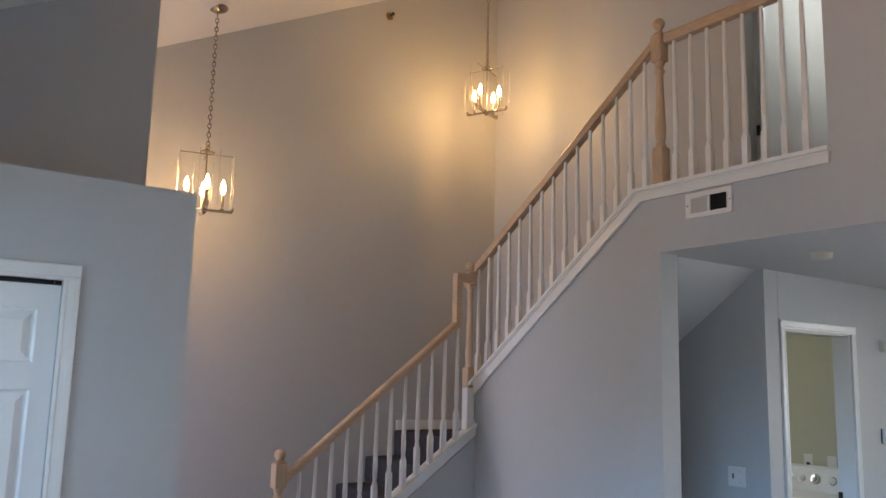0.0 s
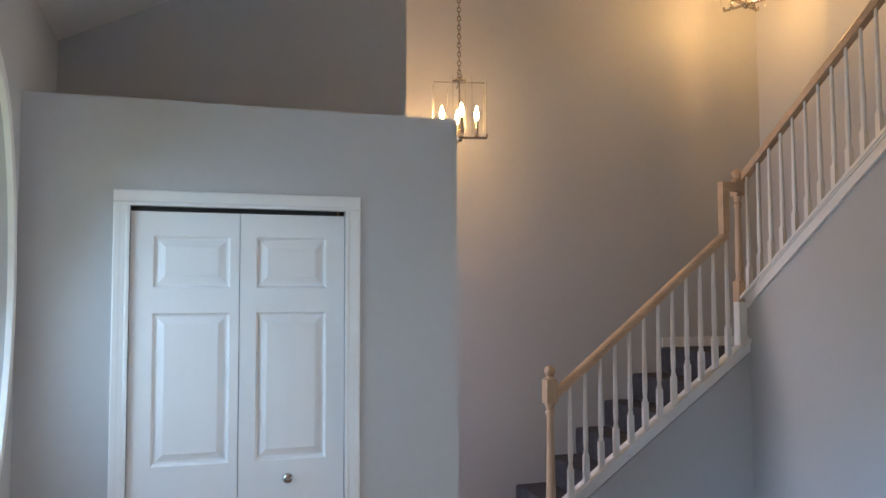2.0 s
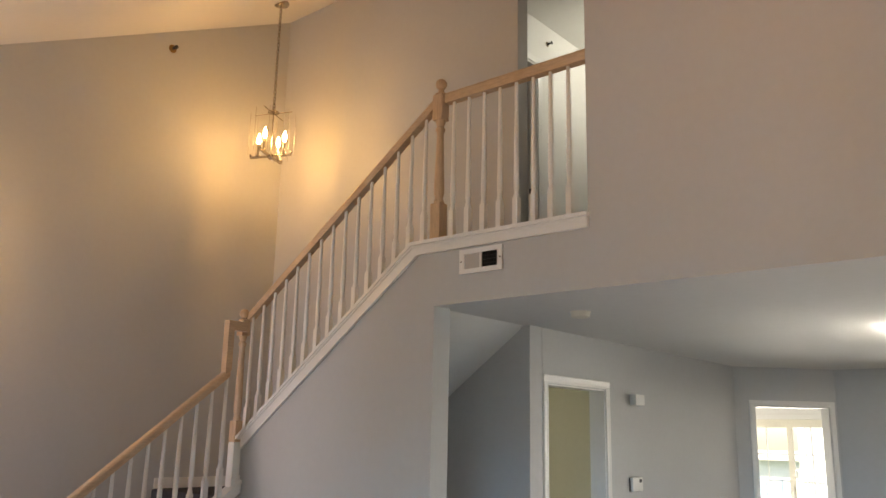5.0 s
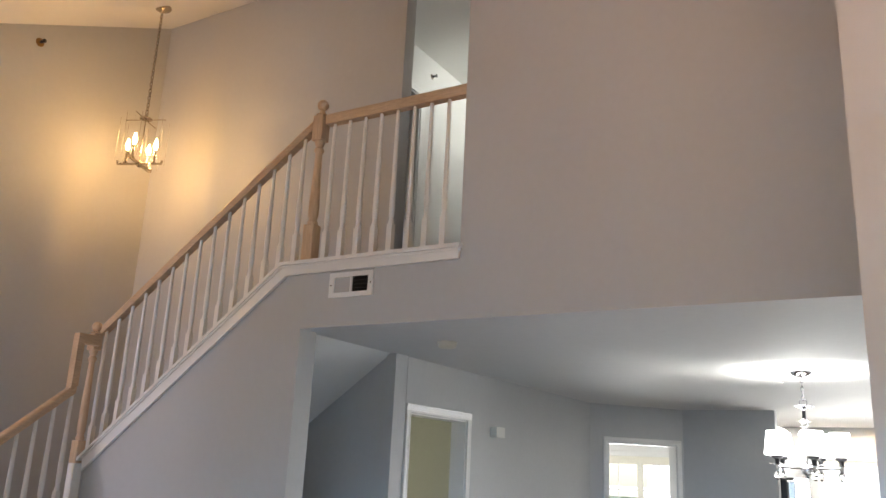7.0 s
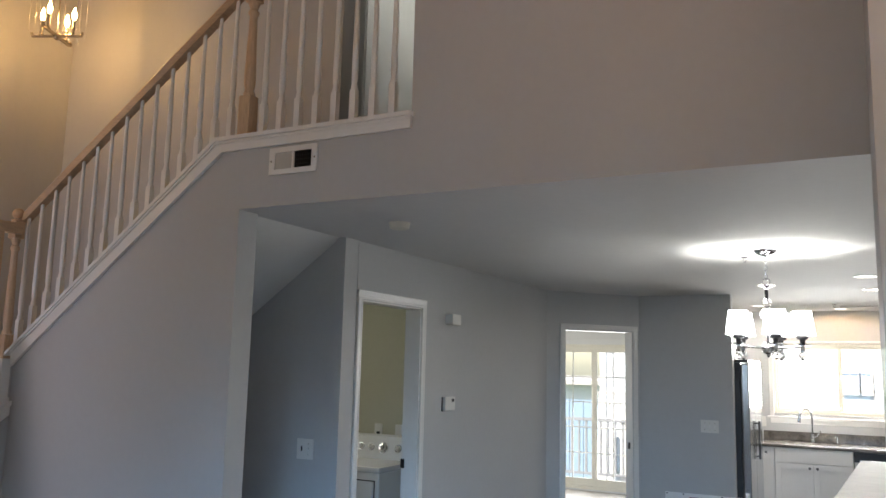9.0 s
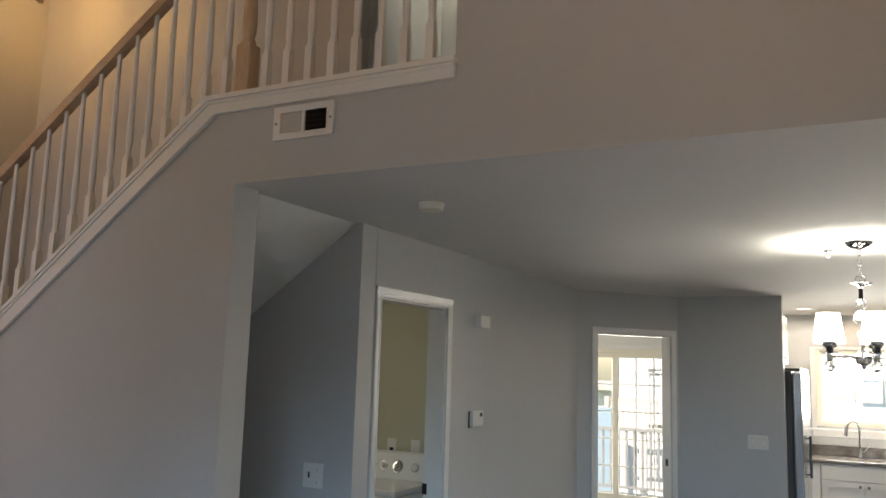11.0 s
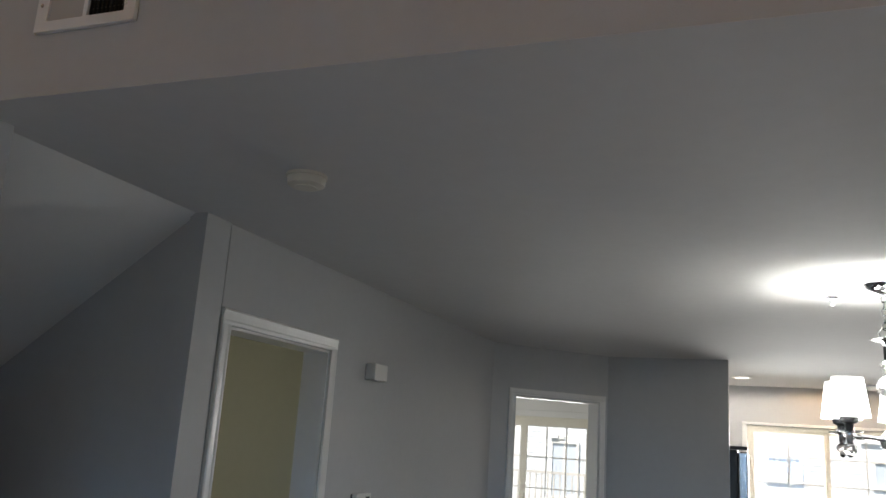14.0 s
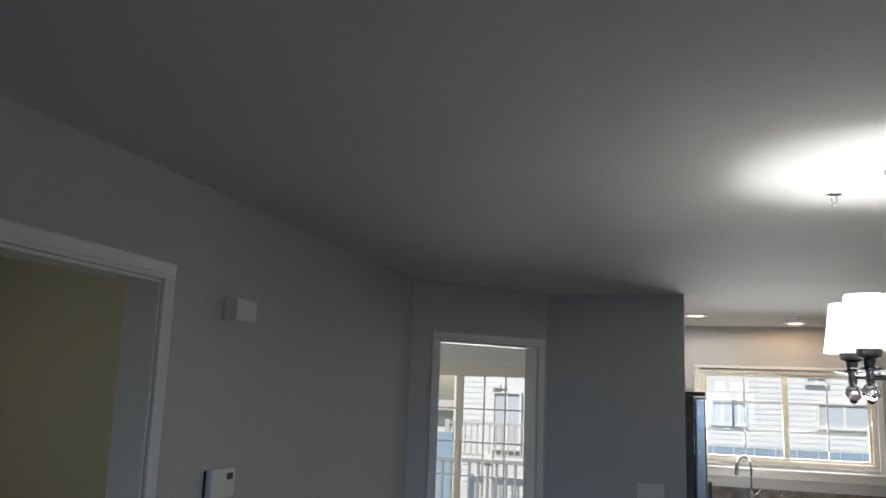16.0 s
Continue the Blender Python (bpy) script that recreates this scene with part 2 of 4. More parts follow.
def ball(place, r, bm=None, squash=1.0):
    bm = bm or bmesh.new()
    bmesh.ops.create_uvsphere(bm, u_segments=18, v_segments=12, radius=r, matrix=Matrix.Translation(place) @ Matrix.Diagonal((1, 1, squash, 1)))
    return bm


def tube(points, r, n=8, closed=False, bm=None):
    """A round bar along a line of points."""
    bm = bm or bmesh.new()
    pts, rings = [Vector(p) for p in points], []
    for i, p in enumerate(pts):
        a = pts[i - 1] if i or closed else p
        b = pts[(i + 1) % len(pts)] if i < len(pts) - 1 or closed else p
        q = (b - a).to_track_quat("Z", "Y")
        rings.append([bm.verts.new(p + q @ Vector((r * math.cos(2 * math.pi * k / n), r * math.sin(2 * math.pi * k / n), 0))) for k in range(n)])
    for a, b in zip(rings, rings[1:] + ([rings[0]] if closed else [])):
        for k in range(n):
            j = (k + 1) % n
            bm.faces.new((a[k], a[j], b[j], b[k]))
    if not closed:
        bm.faces.new(rings[0][::-1])
        bm.faces.new(rings[-1])
    return bm


def sheet(outer, holes, thick):
    """An upright sheet in local x, z with holes, its face at y = 0 and its back at y = thick."""
    bm = bmesh.new()
    edges = []
    for loop in (outer, *holes):
        vs = [bm.verts.new((u, 0, v)) for u, v in loop]
        edges += [bm.edges.new((vs[i], vs[(i + 1) % len(vs)])) for i in range(len(vs))]
    bmesh.ops.triangle_fill(bm, use_beauty=True, use_dissolve=False, edges=edges)
    bmesh.ops.dissolve_limit(bm, angle_limit=0.01, verts=bm.verts, edges=bm.edges)
    grown = bmesh.ops.extrude_face_region(bm, geom=bm.faces[:])
    bmesh.ops.translate(bm, vec=(0, thick, 0), verts=[v for v in grown["geom"] if isinstance(v, bmesh.types.BMVert)])
    return bm


def rect(x0, x1, z0, z1):
    return [(x0, z0), (x1, z0), (x1, z1), (x0, z1)]


def oval(cx, cz, rx, rz, n=40):
    return [(cx + rx * math.cos(2 * math.pi * i / n), cz + rz * math.sin(2 * math.pi * i / n)) for i in range(n)]


def structure(name, bm, mat, label, m=None, **more):
    ob = link(name, bm, mat, **more)
    if m:
        ob.matrix_world = m
    return tagged(ob, label, name.split("_")[0], kind="structure")


FACE_X = 90      # a wall whose face looks to +x: local x runs along world y

# ---- the setting ----
structure("floor", box(-5.7, 2.6, -0.5, 3.7, -0.12, 0), FLOORWOOD, "reddish brown wooden floor of the living room")
structure("floor_dining", box(-5.7, 2.6, 3.7, 8.7, -0.12, 0), DININGFLOOR, "grey-brown wooden floor of the dining room")
structure("floor_sunroom", box(-5.7, -2.3, 8.7, 12.1, -0.12, 0), PALEFLOOR, "pale sunlit floor of the sunroom")
structure("floor_kitchen", box(-2.3, 2.6, 8.7, 12.1, -0.12, 0), TILE, "dark kitchen floor")
ground = structure("ground", box(-400, 400, -400, 400, -3.2, -3.0), GRASS, "flat lawn around the house")

# The third opening is added for the unseen foyer fill window.
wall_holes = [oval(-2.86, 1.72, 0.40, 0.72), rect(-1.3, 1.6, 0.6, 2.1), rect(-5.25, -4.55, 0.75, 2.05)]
structure("wall_front", sheet([(-5.56, 0), (2.5, 0), (2.5, vault(-0.38)), (-5.56, vault(-0.38))], wall_holes, 0.14), PAINT,
          "grey painted front wall with an oval window", pose(0, -0.52, 0))
structure("wall_stair_far", prism([(-0.52, 0), (4.72, 0), (4.72, vault(4.72)), (-0.52, vault(-0.52))], "x", -5.7, -5.56), PAINT, "tall grey painted wall behind the stairs")
structure("wall_foyer", prism([(-0.38, 0), (1.307, 0), (1.307, vault(1.307)), (-0.38, vault(-0.38))], "x", -4.36, -4.25), PAINT, "grey painted wall that rises above the closet")
structure("ceiling", prism([(-0.52, vault(-0.52)), (4.72, vault(4.72)), (4.72, vault(4.72) + 0.12), (-0.52, vault(-0.52) + 0.12)], "x", -5.7, 2.64), WHITE_PAINT, "white vaulted ceiling of the living room")
# closet box with its flat top
structure("wall_closet", sheet([(-0.38, 0), (1.307, 0), (1.307, 2.451), (-0.38, 2.451)], [rect(0.0025, 0.826, 0.0, 2.041)], 0.11), PAINT,
          "grey painted closet front with a flat ledge above", pose(-3.411, 0, 0, 0, 0, FACE_X))
structure("wall_closet_side", box(-4.25, -3.521, 1.2, 1.307, 0, 2.34), PAINT, "grey painted side of the closet")
structure("ceiling_closet", box(-4.25, -3.521, -0.38, 1.307, 2.34, 2.451), PAINT, "flat painted top of the closet")

# wall under the upper flight and over the dining room
slope_low = [(-4.49, 0), (-2.906, 0), (-2.906, 2.40), (2.5, 2.40), (2.5, vault(YV)), (-1.96, vault(YV)), (-1.96, 2.69), (-3.02, 2.69), (-4.49, 1.652)]
structure("wall_stairs", sheet(slope_low, [], 0.135), PAINT, "grey painted wall under the stairs and over the dining room", pose(0, YV, 0))
structure("wall_living_end", box(-0.204, 2.5, 2.48, YV, 0, vault(2.48)), PAINT, "grey painted wall end beside the dining room")
structure("wall_living_side", prism([(-0.52, 0), (YV, 0), (YV, vault(YV)), (-0.52, vault(-0.52))], "x", 2.5, 2.64), PAINT, "grey painted side wall of the living room")
structure("wall_stair_back", prism([(-5.56, 2.55), (-3.05, 2.55), (-3.05, vault(4.604)), (-5.56, vault(4.604))], "y", 4.604, 4.72), PAINT, "grey painted wall behind the upper flight")

structure("wall_cellar", box(-5.56, -2.914, 4.604, 4.67, -1.2, 2.55), PAINT, "grey painted wall beside the cellar stairs")
structure("wall_niche", prism([(-4.48, -1.2), (-2.903, -1.2), (-2.903, 2.405), (-2.95, 2.43), (-4.48, 1.34)], "y", 4.53, 4.602), PAINT, "grey painted wall beside the cellar stairs")
structure("wall_niche_end", box(-2.97, -2.9015, 4.518, 4.650, 0, 2.399), PAINT, "grey painted wall end beside the laundry door")
structure("wall_half", box(0.035, 0.9, -1.70, -0.035, 0, 1.316), PAINT, "low grey painted wall beside the dining room", pose(-0.29, 4.31, 0, 0, 0, -2.4))
# dining room, laundry and kitchen
structure("wall_laundry", sheet(rect(4.672, 7.86, 0, H), [rect(4.735, 5.452, 0.0, 2.052)], 0.115), PAINT, "grey painted wall with the laundry doorway", pose(-2.913, 0, 0, 0, 0, FACE_X))
ANG = math.degrees(math.atan2(8.62 - 7.86, -2.241 + 2.913))
ANG_LEN = math.hypot(8.62 - 7.86, -2.241 + 2.913)
structure("wall_angled", sheet(rect(0, ANG_LEN, 0, H), [rect(0.196, 0.932, 0.0, 2.044)], 0.115), PAINT, "grey painted angled wall with a doorway", pose(-2.913, 7.86, 0, 0, 0, ANG))
structure("wall_switch", box(-2.241, -1.385, 8.62, 8.735, 0, H), PAINT, "blue-grey painted wall beside the kitchen")
structure("wall_kitchen_back", sheet(rect(-2.3, 1.9, 0, H), [rect(-1.27, 0.13, 1.23, 2.03)], 0.14), PAINT, "pale grey kitchen wall with a wide window", pose(0, 10.936, 0))
structure("wall_kitchen_side", box(1.9, 2.04, YV + 0.135, 11.08, 0, H), PAINT, "pale grey kitchen side wall")
structure("wall_fridge_side", box(-2.3, -2.19, 8.735, 12.1, 0, H), PAINT, "pale grey wall behind the refrigerator")
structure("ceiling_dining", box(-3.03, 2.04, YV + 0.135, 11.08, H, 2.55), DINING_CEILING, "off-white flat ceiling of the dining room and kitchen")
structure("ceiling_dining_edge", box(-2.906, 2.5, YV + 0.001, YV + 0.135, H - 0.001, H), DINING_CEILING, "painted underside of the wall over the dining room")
structure("wall_patio", sheet(rect(-5.4, -2.3, 0, H), [rect(-4.75, -2.9, 0.02, 2.03)], 0.14), WHITE_PAINT, "white wall around the sliding patio door", pose(0, 12.0, 0))
# The hole in this side wall is added for the sunroom fill lamp.
structure("wall_patio_side", sheet(rect(6.6, 12.14, 0, H), [rect(9.5, 10.9, 0.95, 1.95)], 0.14), WHITE_PAINT, "white side wall of the sunroom with an added unseen window", pose(-5.4, 0, 0, 0, 0, FACE_X))
structure("ceiling_patio", prism([(-5.54, 6.67), (-3.03, 6.67), (-3.03, 7.9), (-2.3, 8.74), (-2.3, 12.14), (-5.54, 12.14)], "z", H, 2.52), WHITE_PAINT, "white flat ceiling of the sunroom")
# laundry
structure("wall_laundry_back", box(-5.4, -3.03, 6.55, 6.67, 0, H), LAUNDRY_PAINT, "beige painted wall behind the dryer")
structure("wall_laundry_far", sheet(rect(4.72, 6.55, 0, H), [rect(4.95, 5.65, 1.2, 2.1)], 0.12), LAUNDRY_PAINT, "beige painted laundry wall with a window", pose(-5.0, 0, 0, 0, 0, FACE_X))
structure("ceiling_laundry", box(-5.12, -3.03, 4.72, 6.55, H, 2.52), WHITE_PAINT, "white laundry ceiling")
# cellar stairs under the upper flight
# White ceiling paint instead of wall grey stands in for light on the soffit.
structure("ceiling_soffit", prism([(-2.95, 2.40), (-4.45, 1.33), (-5.56, 0.54), (-5.56, 0.64), (-4.45, 1.43), (-2.95, 2.50)], "y", YV + 0.137, 4.602), WHITE_PAINT, "sloping soffit under the upper flight")
# upper hall
structure("floor_hall", box(-3.05, 1.0, YV + 0.137, 6.5, 2.552, 2.70), CARPET, "carpeted upper hall floor")
structure("floor_hall_far", box(-5.22, -3.052, 4.722, 6.62, 2.552, 2.70), CARPET, "carpeted floor behind the stair wall")
structure("ceiling_hall", box(-5.22, 1.0, 4.72, 6.62, 5.17, 5.29), WHITE_PAINT, "white upper hall ceiling")
structure("wall_hall_far", box(-5.1, 1.0, 6.5, 6.62, 2.70, 5.17), WHITE_PAINT, "white upper hall end wall")
structure("wall_hall_left", box(-5.22, -5.1, 4.72, 6.62, 2.70, 5.17), WHITE_PAINT, "white wall of an upper room")
structure("wall_hall_side", sheet(rect(4.721, 6.499, 2.701, 5.169), [rect(4.934, 5.626, 2.701, 4.747)], 0.12), WHITE_PAINT, "white upper hall wall with a doorway", pose(-3.57, 0, 0, 0, 0, FACE_X))
structure("wall_hall_end", sheet(rect(-6.5, -YV - 0.16, 2.70, 5.3), [], 0.12), WHITE_PAINT, "white upper hall end wall", pose(1.0, 0, 0, 0, 0, -90))
structure("wall_hall_header", box(-3.05, 2.5, 4.6, 4.72, 5.17, vault(4.58)), PAINT, "grey painted header over the hall")

# ---- stairs ----
RISE_L = 1.31 / 7
stair_lower = thing("stair_flight", "lower stair flight covered in charcoal carpet", "stairs", pose(-5.0, 2.2, 0))
for i in range(6):
    y0 = 2.215 + 0.236 * i
    tread = box(-0.555, 0.49, y0 - 2.2, y0 - 2.2 + (0.236 if i else 0.24) + 0.03, RISE_L * i, RISE_L * (i + 1))
    part("step", tread, CARPET, stair_lower, bevel=0.018)
landing = thing("stair_landing", "square stair landing covered in charcoal carpet", "stairs", pose(-5.0, 4.1, 0))
part("platform", box(-0.555, 0.49, -0.455, 0.503, 1.12, 1.31), CARPET, landing, bevel=0.015)
part("support", box(-0.55, 0.48, -0.42, 0.50, 0, 1.12), PAINT, landing)
stair_upper = thing("stair_flight", "upper stair flight covered in charcoal carpet", "stairs", pose(-4.5, 4.2, 1.31))
for i in range(7):
    z = 1.39 / 8
    top = z * (i + 1)
    under = 1.09 + 0.713 * (0.2 * i + 0.235 - 1.55) + 0.02
    part("step", box(0.2 * i, 0.2 * i + 0.235, -0.44, 0.40, min(max(top - 0.15, under), top - 0.03), top), CARPET, stair_upper, bevel=0.012)
cellar = thing("stair_flight", "dark cellar stair flight going down", "stairs", pose(-2.95, 4.18, 0))
for i in range(5):
    part("step", box(-0.25 * i - 0.28, -0.25 * i, -0.42, 0.42, -0.19 * (i + 1) - 0.04, -0.19 * i - 0.02), CARPET, cellar, bevel=0.012)
structure("wall_cellar_end", box(-5.56, -4.49, 3.75, 4.6, -1.2, 1.11), PAINT, "closed end under the stair landing")

# lower stringer and its knee wall, in the plane x = -4.49
knee = [(2.27, 0.0), (3.613, 0.0), (3.613, 1.337), (2.27, 0.385)]
structure("wall_knee", prism(knee, "x", -4.535, -4.478), PAINT, "grey painted knee wall under the lower flight")


def band(points, y0, y1, name, parent, label=""):
    return part(name, prism(points, "y", y0, y1), TRIM, parent, label, bevel=0.004)


def sloped(u0, u1, z_at, low, high):
    return [(u0, z_at(u0) + low), (u1, z_at(u1) + low), (u1, z_at(u1) + high), (u0, z_at(u0) + high)]


def low_top(y):
    return 0.527 + 0.709 * (y - 2.339)


def up_top(x):
    return 2.763 + 0.732 * (x + 3.06)


trim_lower = thing("stair_skirt", "white painted sloping skirt of the lower flight", "trim", kind="structure")
part("skirt_board", prism(sloped(2.262, 3.606, low_top, -0.078, -0.02), "x", -4.477, -4.464), TRIM, trim_lower, bevel=0.003)
part("cap", prism(sloped(2.25, 3.606, low_top, -0.022, 0.0), "x", -4.545, -4.452), TRIM, trim_lower, bevel=0.004)
part("inner_skirt", prism(sloped(2.262, 3.606, low_top, -0.12, -0.02), "x", -4.548, -4.536), TRIM, trim_lower)
corner_post = thing("corner_trim", "white painted upright trim at the turn of the stairs", "trim", kind="structure")
part("post", box(-4.545, -4.484, 3.545, 3.601, 1.362, 1.655), TRIM, corner_post, bevel=0.004)

trim_upper = thing("stair_skirt", "white painted skirt of the upper flight and landing", "trim", kind="structure")
band([(-4.488, up_top(-4.488) - 0.104), (-3.025, 2.689), (-1.955, 2.689), (-1.955, 2.742), (-3.068, 2.742), (-4.488, up_top(-4.488) - 0.018)], 3.594, 3.612, "skirt_board", trim_upper)
band([(-4.565, up_top(-4.565) - 0.020), (-3.058, 2.743), (-1.948, 2.743), (-1.948, 2.763), (-3.063, 2.763), (-4.565, up_top(-4.565))], 3.580, 3.755, "cap", trim_upper)
band([(-4.488, up_top(-4.488) - 0.034), (-3.056, 2.729), (-1.955, 2.729), (-1.955, 2.741), (-3.062, 2.741), (-4.488, up_top(-4.488) - 0.021)], 3.587, 3.593, "moulding", trim_upper)


def baluster_mesh(height, slope):
    """A white baluster: square foot cut to the slope, then a turned, tapering shaft."""
    s, top = 0.0155, height
    bm = bmesh.new()
    foot = 0.155
    prism([(-s, -s * slope), (s, s * slope), (s, foot), (-s, foot)], "y", -s, s, bm)
    lathe([(0.0145, foot - 0.01), (0.0155, foot + 0.012), (0.011, foot + 0.03), (0.0145, foot + 0.05), (0.0155, foot + 0.10), (0.0125, foot + 0.27), (0.0095, top)], 10, Matrix(), bm)
    return bm


def turned_newel(parent, z_base, base_top, block_low, block_top, ball_top, s=0.036):
    """Square foot, turned shaft, square block and ball finial."""
    part("foot_block", box(-s, s, -s, s, z_base, base_top), WOOD, parent, bevel=0.008)
    h = block_low - base_top
    shaft = [(0.032, base_top), (0.036, base_top + 0.012), (0.026, base_top + 0.03), (0.033, base_top + 0.055), (0.035, base_top + 0.1),
             (0.029, base_top + 0.5 * h), (0.023, block_low - 0.075), (0.033, block_low - 0.06), (0.033, block_low - 0.048), (0.023, block_low - 0.035), (0.033, block_low - 0.012), (0.035, block_low)]
    part("shaft", lathe([(k * s / 0.042, z) for k, z in shaft], 24), WOOD, parent, smooth=40)
    part("rail_block", box(-s, s, -s, s, block_low, block_top), WOOD, parent, bevel=0.008)
    r = 0.033
    part("finial", lathe([(0.030, block_top), (0.036, block_top + 0.006), (0.018, block_top + 0.014)] +
                         [(r * math.sin(a), ball_top - r - r * math.cos(a)) for a in [0.5 + 0.26 * k for k in range(10)]] + [(0.002, ball_top)], 24), WOOD, parent, smooth=50)


def rail_profile(w, h):
    return [(-w * 0.42, 0), (w * 0.42, 0), (w * 0.5, h * 0.25), (w * 0.44, h * 0.5), (w * 0.5, h * 0.72), (w * 0.36, h * 0.96), (0, h), (-w * 0.36, h * 0.96), (-w * 0.5, h * 0.72), (-w * 0.44, h * 0.5), (-w * 0.5, h * 0.25)]


def handrail(a, b, parent, name="handrail", w=0.056, h=0.062):
    """A moulded rail from a to b, the points on its upper middle line, with plumb ends."""
    a, b = Vector(a), Vector(b)
    side = Vector((b.y - a.y, a.x - b.x, 0)).normalized()
    bm = bmesh.new()
    ends = []
    for p in (a, b):
        ends.append([bm.verts.new(p + side * u + Vector((0, 0, v - h))) for u, v in rail_profile(w, h)])
    bm.faces.new(ends[0])
    bm.faces.new(ends[1][::-1])
    n = len(ends[0])
    for i in range(n):
        bm.faces.new((ends[0][i], ends[0][(i + 1) % n], ends[1][(i + 1) % n], ends[1][i]))
    return part(name, bm, RAILWOOD, parent, smooth=35)


newel_low = thing("newel_post", "natural maple newel post with a ball top, foot of the stairs", "newel post", pose(-4.49, 2.232, 0), group="newel posts")
turned_newel(newel_low, 0, 0.34, 1.075, 1.215, 1.293)
newel_mid = thing("newel_post", "natural maple newel post with a ball top at the stair turn", "newel post", pose(-4.556, 3.606, 0), group="newel posts")
turned_newel(newel_mid, 1.655, 1.79, 2.335, 2.44, 2.515, 0.032)
newel_up = thing("newel_post", "natural maple newel post with a ball top, upper landing edge", "newel post", pose(-2.911, 3.64, 0), group="newel posts")
turned_newel(newel_up, 2.764, 2.972, 3.46, 3.615, 3.715, 0.035)

rail_low = thing("stair_railing", "lower stair railing with white balusters and a maple handrail", "railing", pose(-4.49, 2.3, 0))
handrail((0, -0.03, 1.162), (0, 1.165, 2.118), rail_low)
part("gooseneck", prism([(1.127, 2.065), (1.172, 2.10), (1.172, 2.355), (1.28, 2.355), (1.28, 2.415), (1.127, 2.415)], "x", -0.026, 0.026), RAILWOOD, rail_low, bevel=0.007)
mesh = None
for i in range(12):
    y = 2.358 + 0.1002 * i
    m = pose(0, y - 2.3, low_top(y), 0, 0, 90) @ Matrix.Diagonal((1, 1, (1.162 + 0.80 * (y - 2.27) - 0.045 - low_top(y)) / 0.66, 1))
    if mesh is None:
        mesh = part("baluster", baluster_mesh(0.66, 0.709), TRIM, rail_low, smooth=40)
        mesh.matrix_basis = m
    else:
        share("baluster", mesh, rail_low, m)


def up_rail(x):
    return 2.50 + 0.696 * (x + 4.525)


rail_up = thing("stair_railing", "upper stair railing with white balusters and a maple handrail", "railing", pose(-4.4, 3.64, 0))
handrail((-0.135, 0, up_rail(-4.535)), (1.46, 0, up_rail(-2.94)), rail_up)
mesh = None
for i in range(15):
    x = -4.503 + 0.1061 * i
    foot_z = min(up_top(x), 2.763)
    m = pose(x + 4.4, 0, foot_z) @ Matrix.Diagonal((1, 1, (up_rail(x) - 0.045 - foot_z) / 0.70, 1))
    if mesh is None:
        mesh = part("baluster", baluster_mesh(0.70, 0.732), TRIM, rail_up, smooth=40)
        mesh.matrix_basis = m
    else:
        share("baluster", mesh, rail_up, m)
rail_hall = thing("landing_railing", "level landing railing with white balusters and a maple handrail", "railing", pose(-2.4, 3.64, 0))
handrail((-0.46, 0, 3.612), (0.438, 0, 3.612), rail_hall)
mesh = None
for i in range(8):
    m = pose(-0.411 + 0.1055 * i, 0, 2.763)
    if mesh is None:
        mesh = part("baluster", baluster_mesh(0.79, 0.0), TRIM, rail_hall, smooth=40)
        mesh.matrix_basis = m
    else:
        share("baluster", mesh, rail_hall, m)
base = structure("baseboard", box(-5.557, -5.543, 3.66, 4.603, 1.311, 1.385), TRIM, "white baseboard along the stair landing", bevel=0.005)
structure("baseboard_landing", box(-5.54, -4.5, 4.588, 4.603, 1.311, 1.385), TRIM, "white baseboard along the stair landing", bevel=0.005)
cellar_rail = thing("cellar_handrail", "white painted handrail beside the cellar stairs", "handrail", pose(-2.98, 3.80, 0.95))
part("rail", tube([(0.06, 0.0, 0.005), (0.03, 0.035, 0.0), (-0.02, 0.04, -0.02), (-1.2, 0.04, -0.84)], 0.019, 12), TRIM, cellar_rail, smooth=50)
part("bracket", rod((-0.2, -0.048, -0.19), (-0.2, 0.04, -0.16), 0.008), NICKEL, cellar_rail)

# ---- doors and casings, drawn with the wall face at local y = 0 and the room at -y ----


def casing(parent, x0, x1, top, w=0.062):
    """Moulded casing round an opening from x0 to x1, up to top."""
    for side, sgn in ((x0, -1), (x1, 1)):
        out = side + sgn * w
        prof = [(side + sgn * 0.004, -0.001), (side + sgn * 0.004, -0.010), (side + sgn * 0.014, -0.012), (side + sgn * 0.02, -0.009), (side + sgn * 0.036, -0.011),
                (side + sgn * 0.042, -0.0125), (out - sgn * 0.006, -0.014), (out, -0.011), (out, -0.001)]
        part("side_casing", prism(prof, "z", 0.0, top + 0.004), TRIM, parent)
    prof = [(-0.001, top + 0.004), (-0.010, top + 0.004), (-0.012, top + 0.014), (-0.009, top + 0.02), (-0.011, top + 0.036), (-0.0125, top + 0.042), (-0.014, top + w - 0.006), (-0.011, top + w), (-0.001, top + w)]
    part("head_casing", prism(prof, "x", x0 - w, x1 + w), TRIM, parent)


def jamb(parent, x0, x1, top, depth, t=0.018):
    part("jamb", box(x0, x0 + t, -0.001, depth + 0.002, 0, top), TRIM, parent, bevel=0.002)
    part("jamb", box(x1 - t, x1, -0.001, depth + 0.002, 0, top), TRIM, parent, bevel=0.002)
    part("head_jamb", box(x0 + t, x1 - t, -0.001, depth + 0.002, top - t, top), TRIM, parent, bevel=0.002)


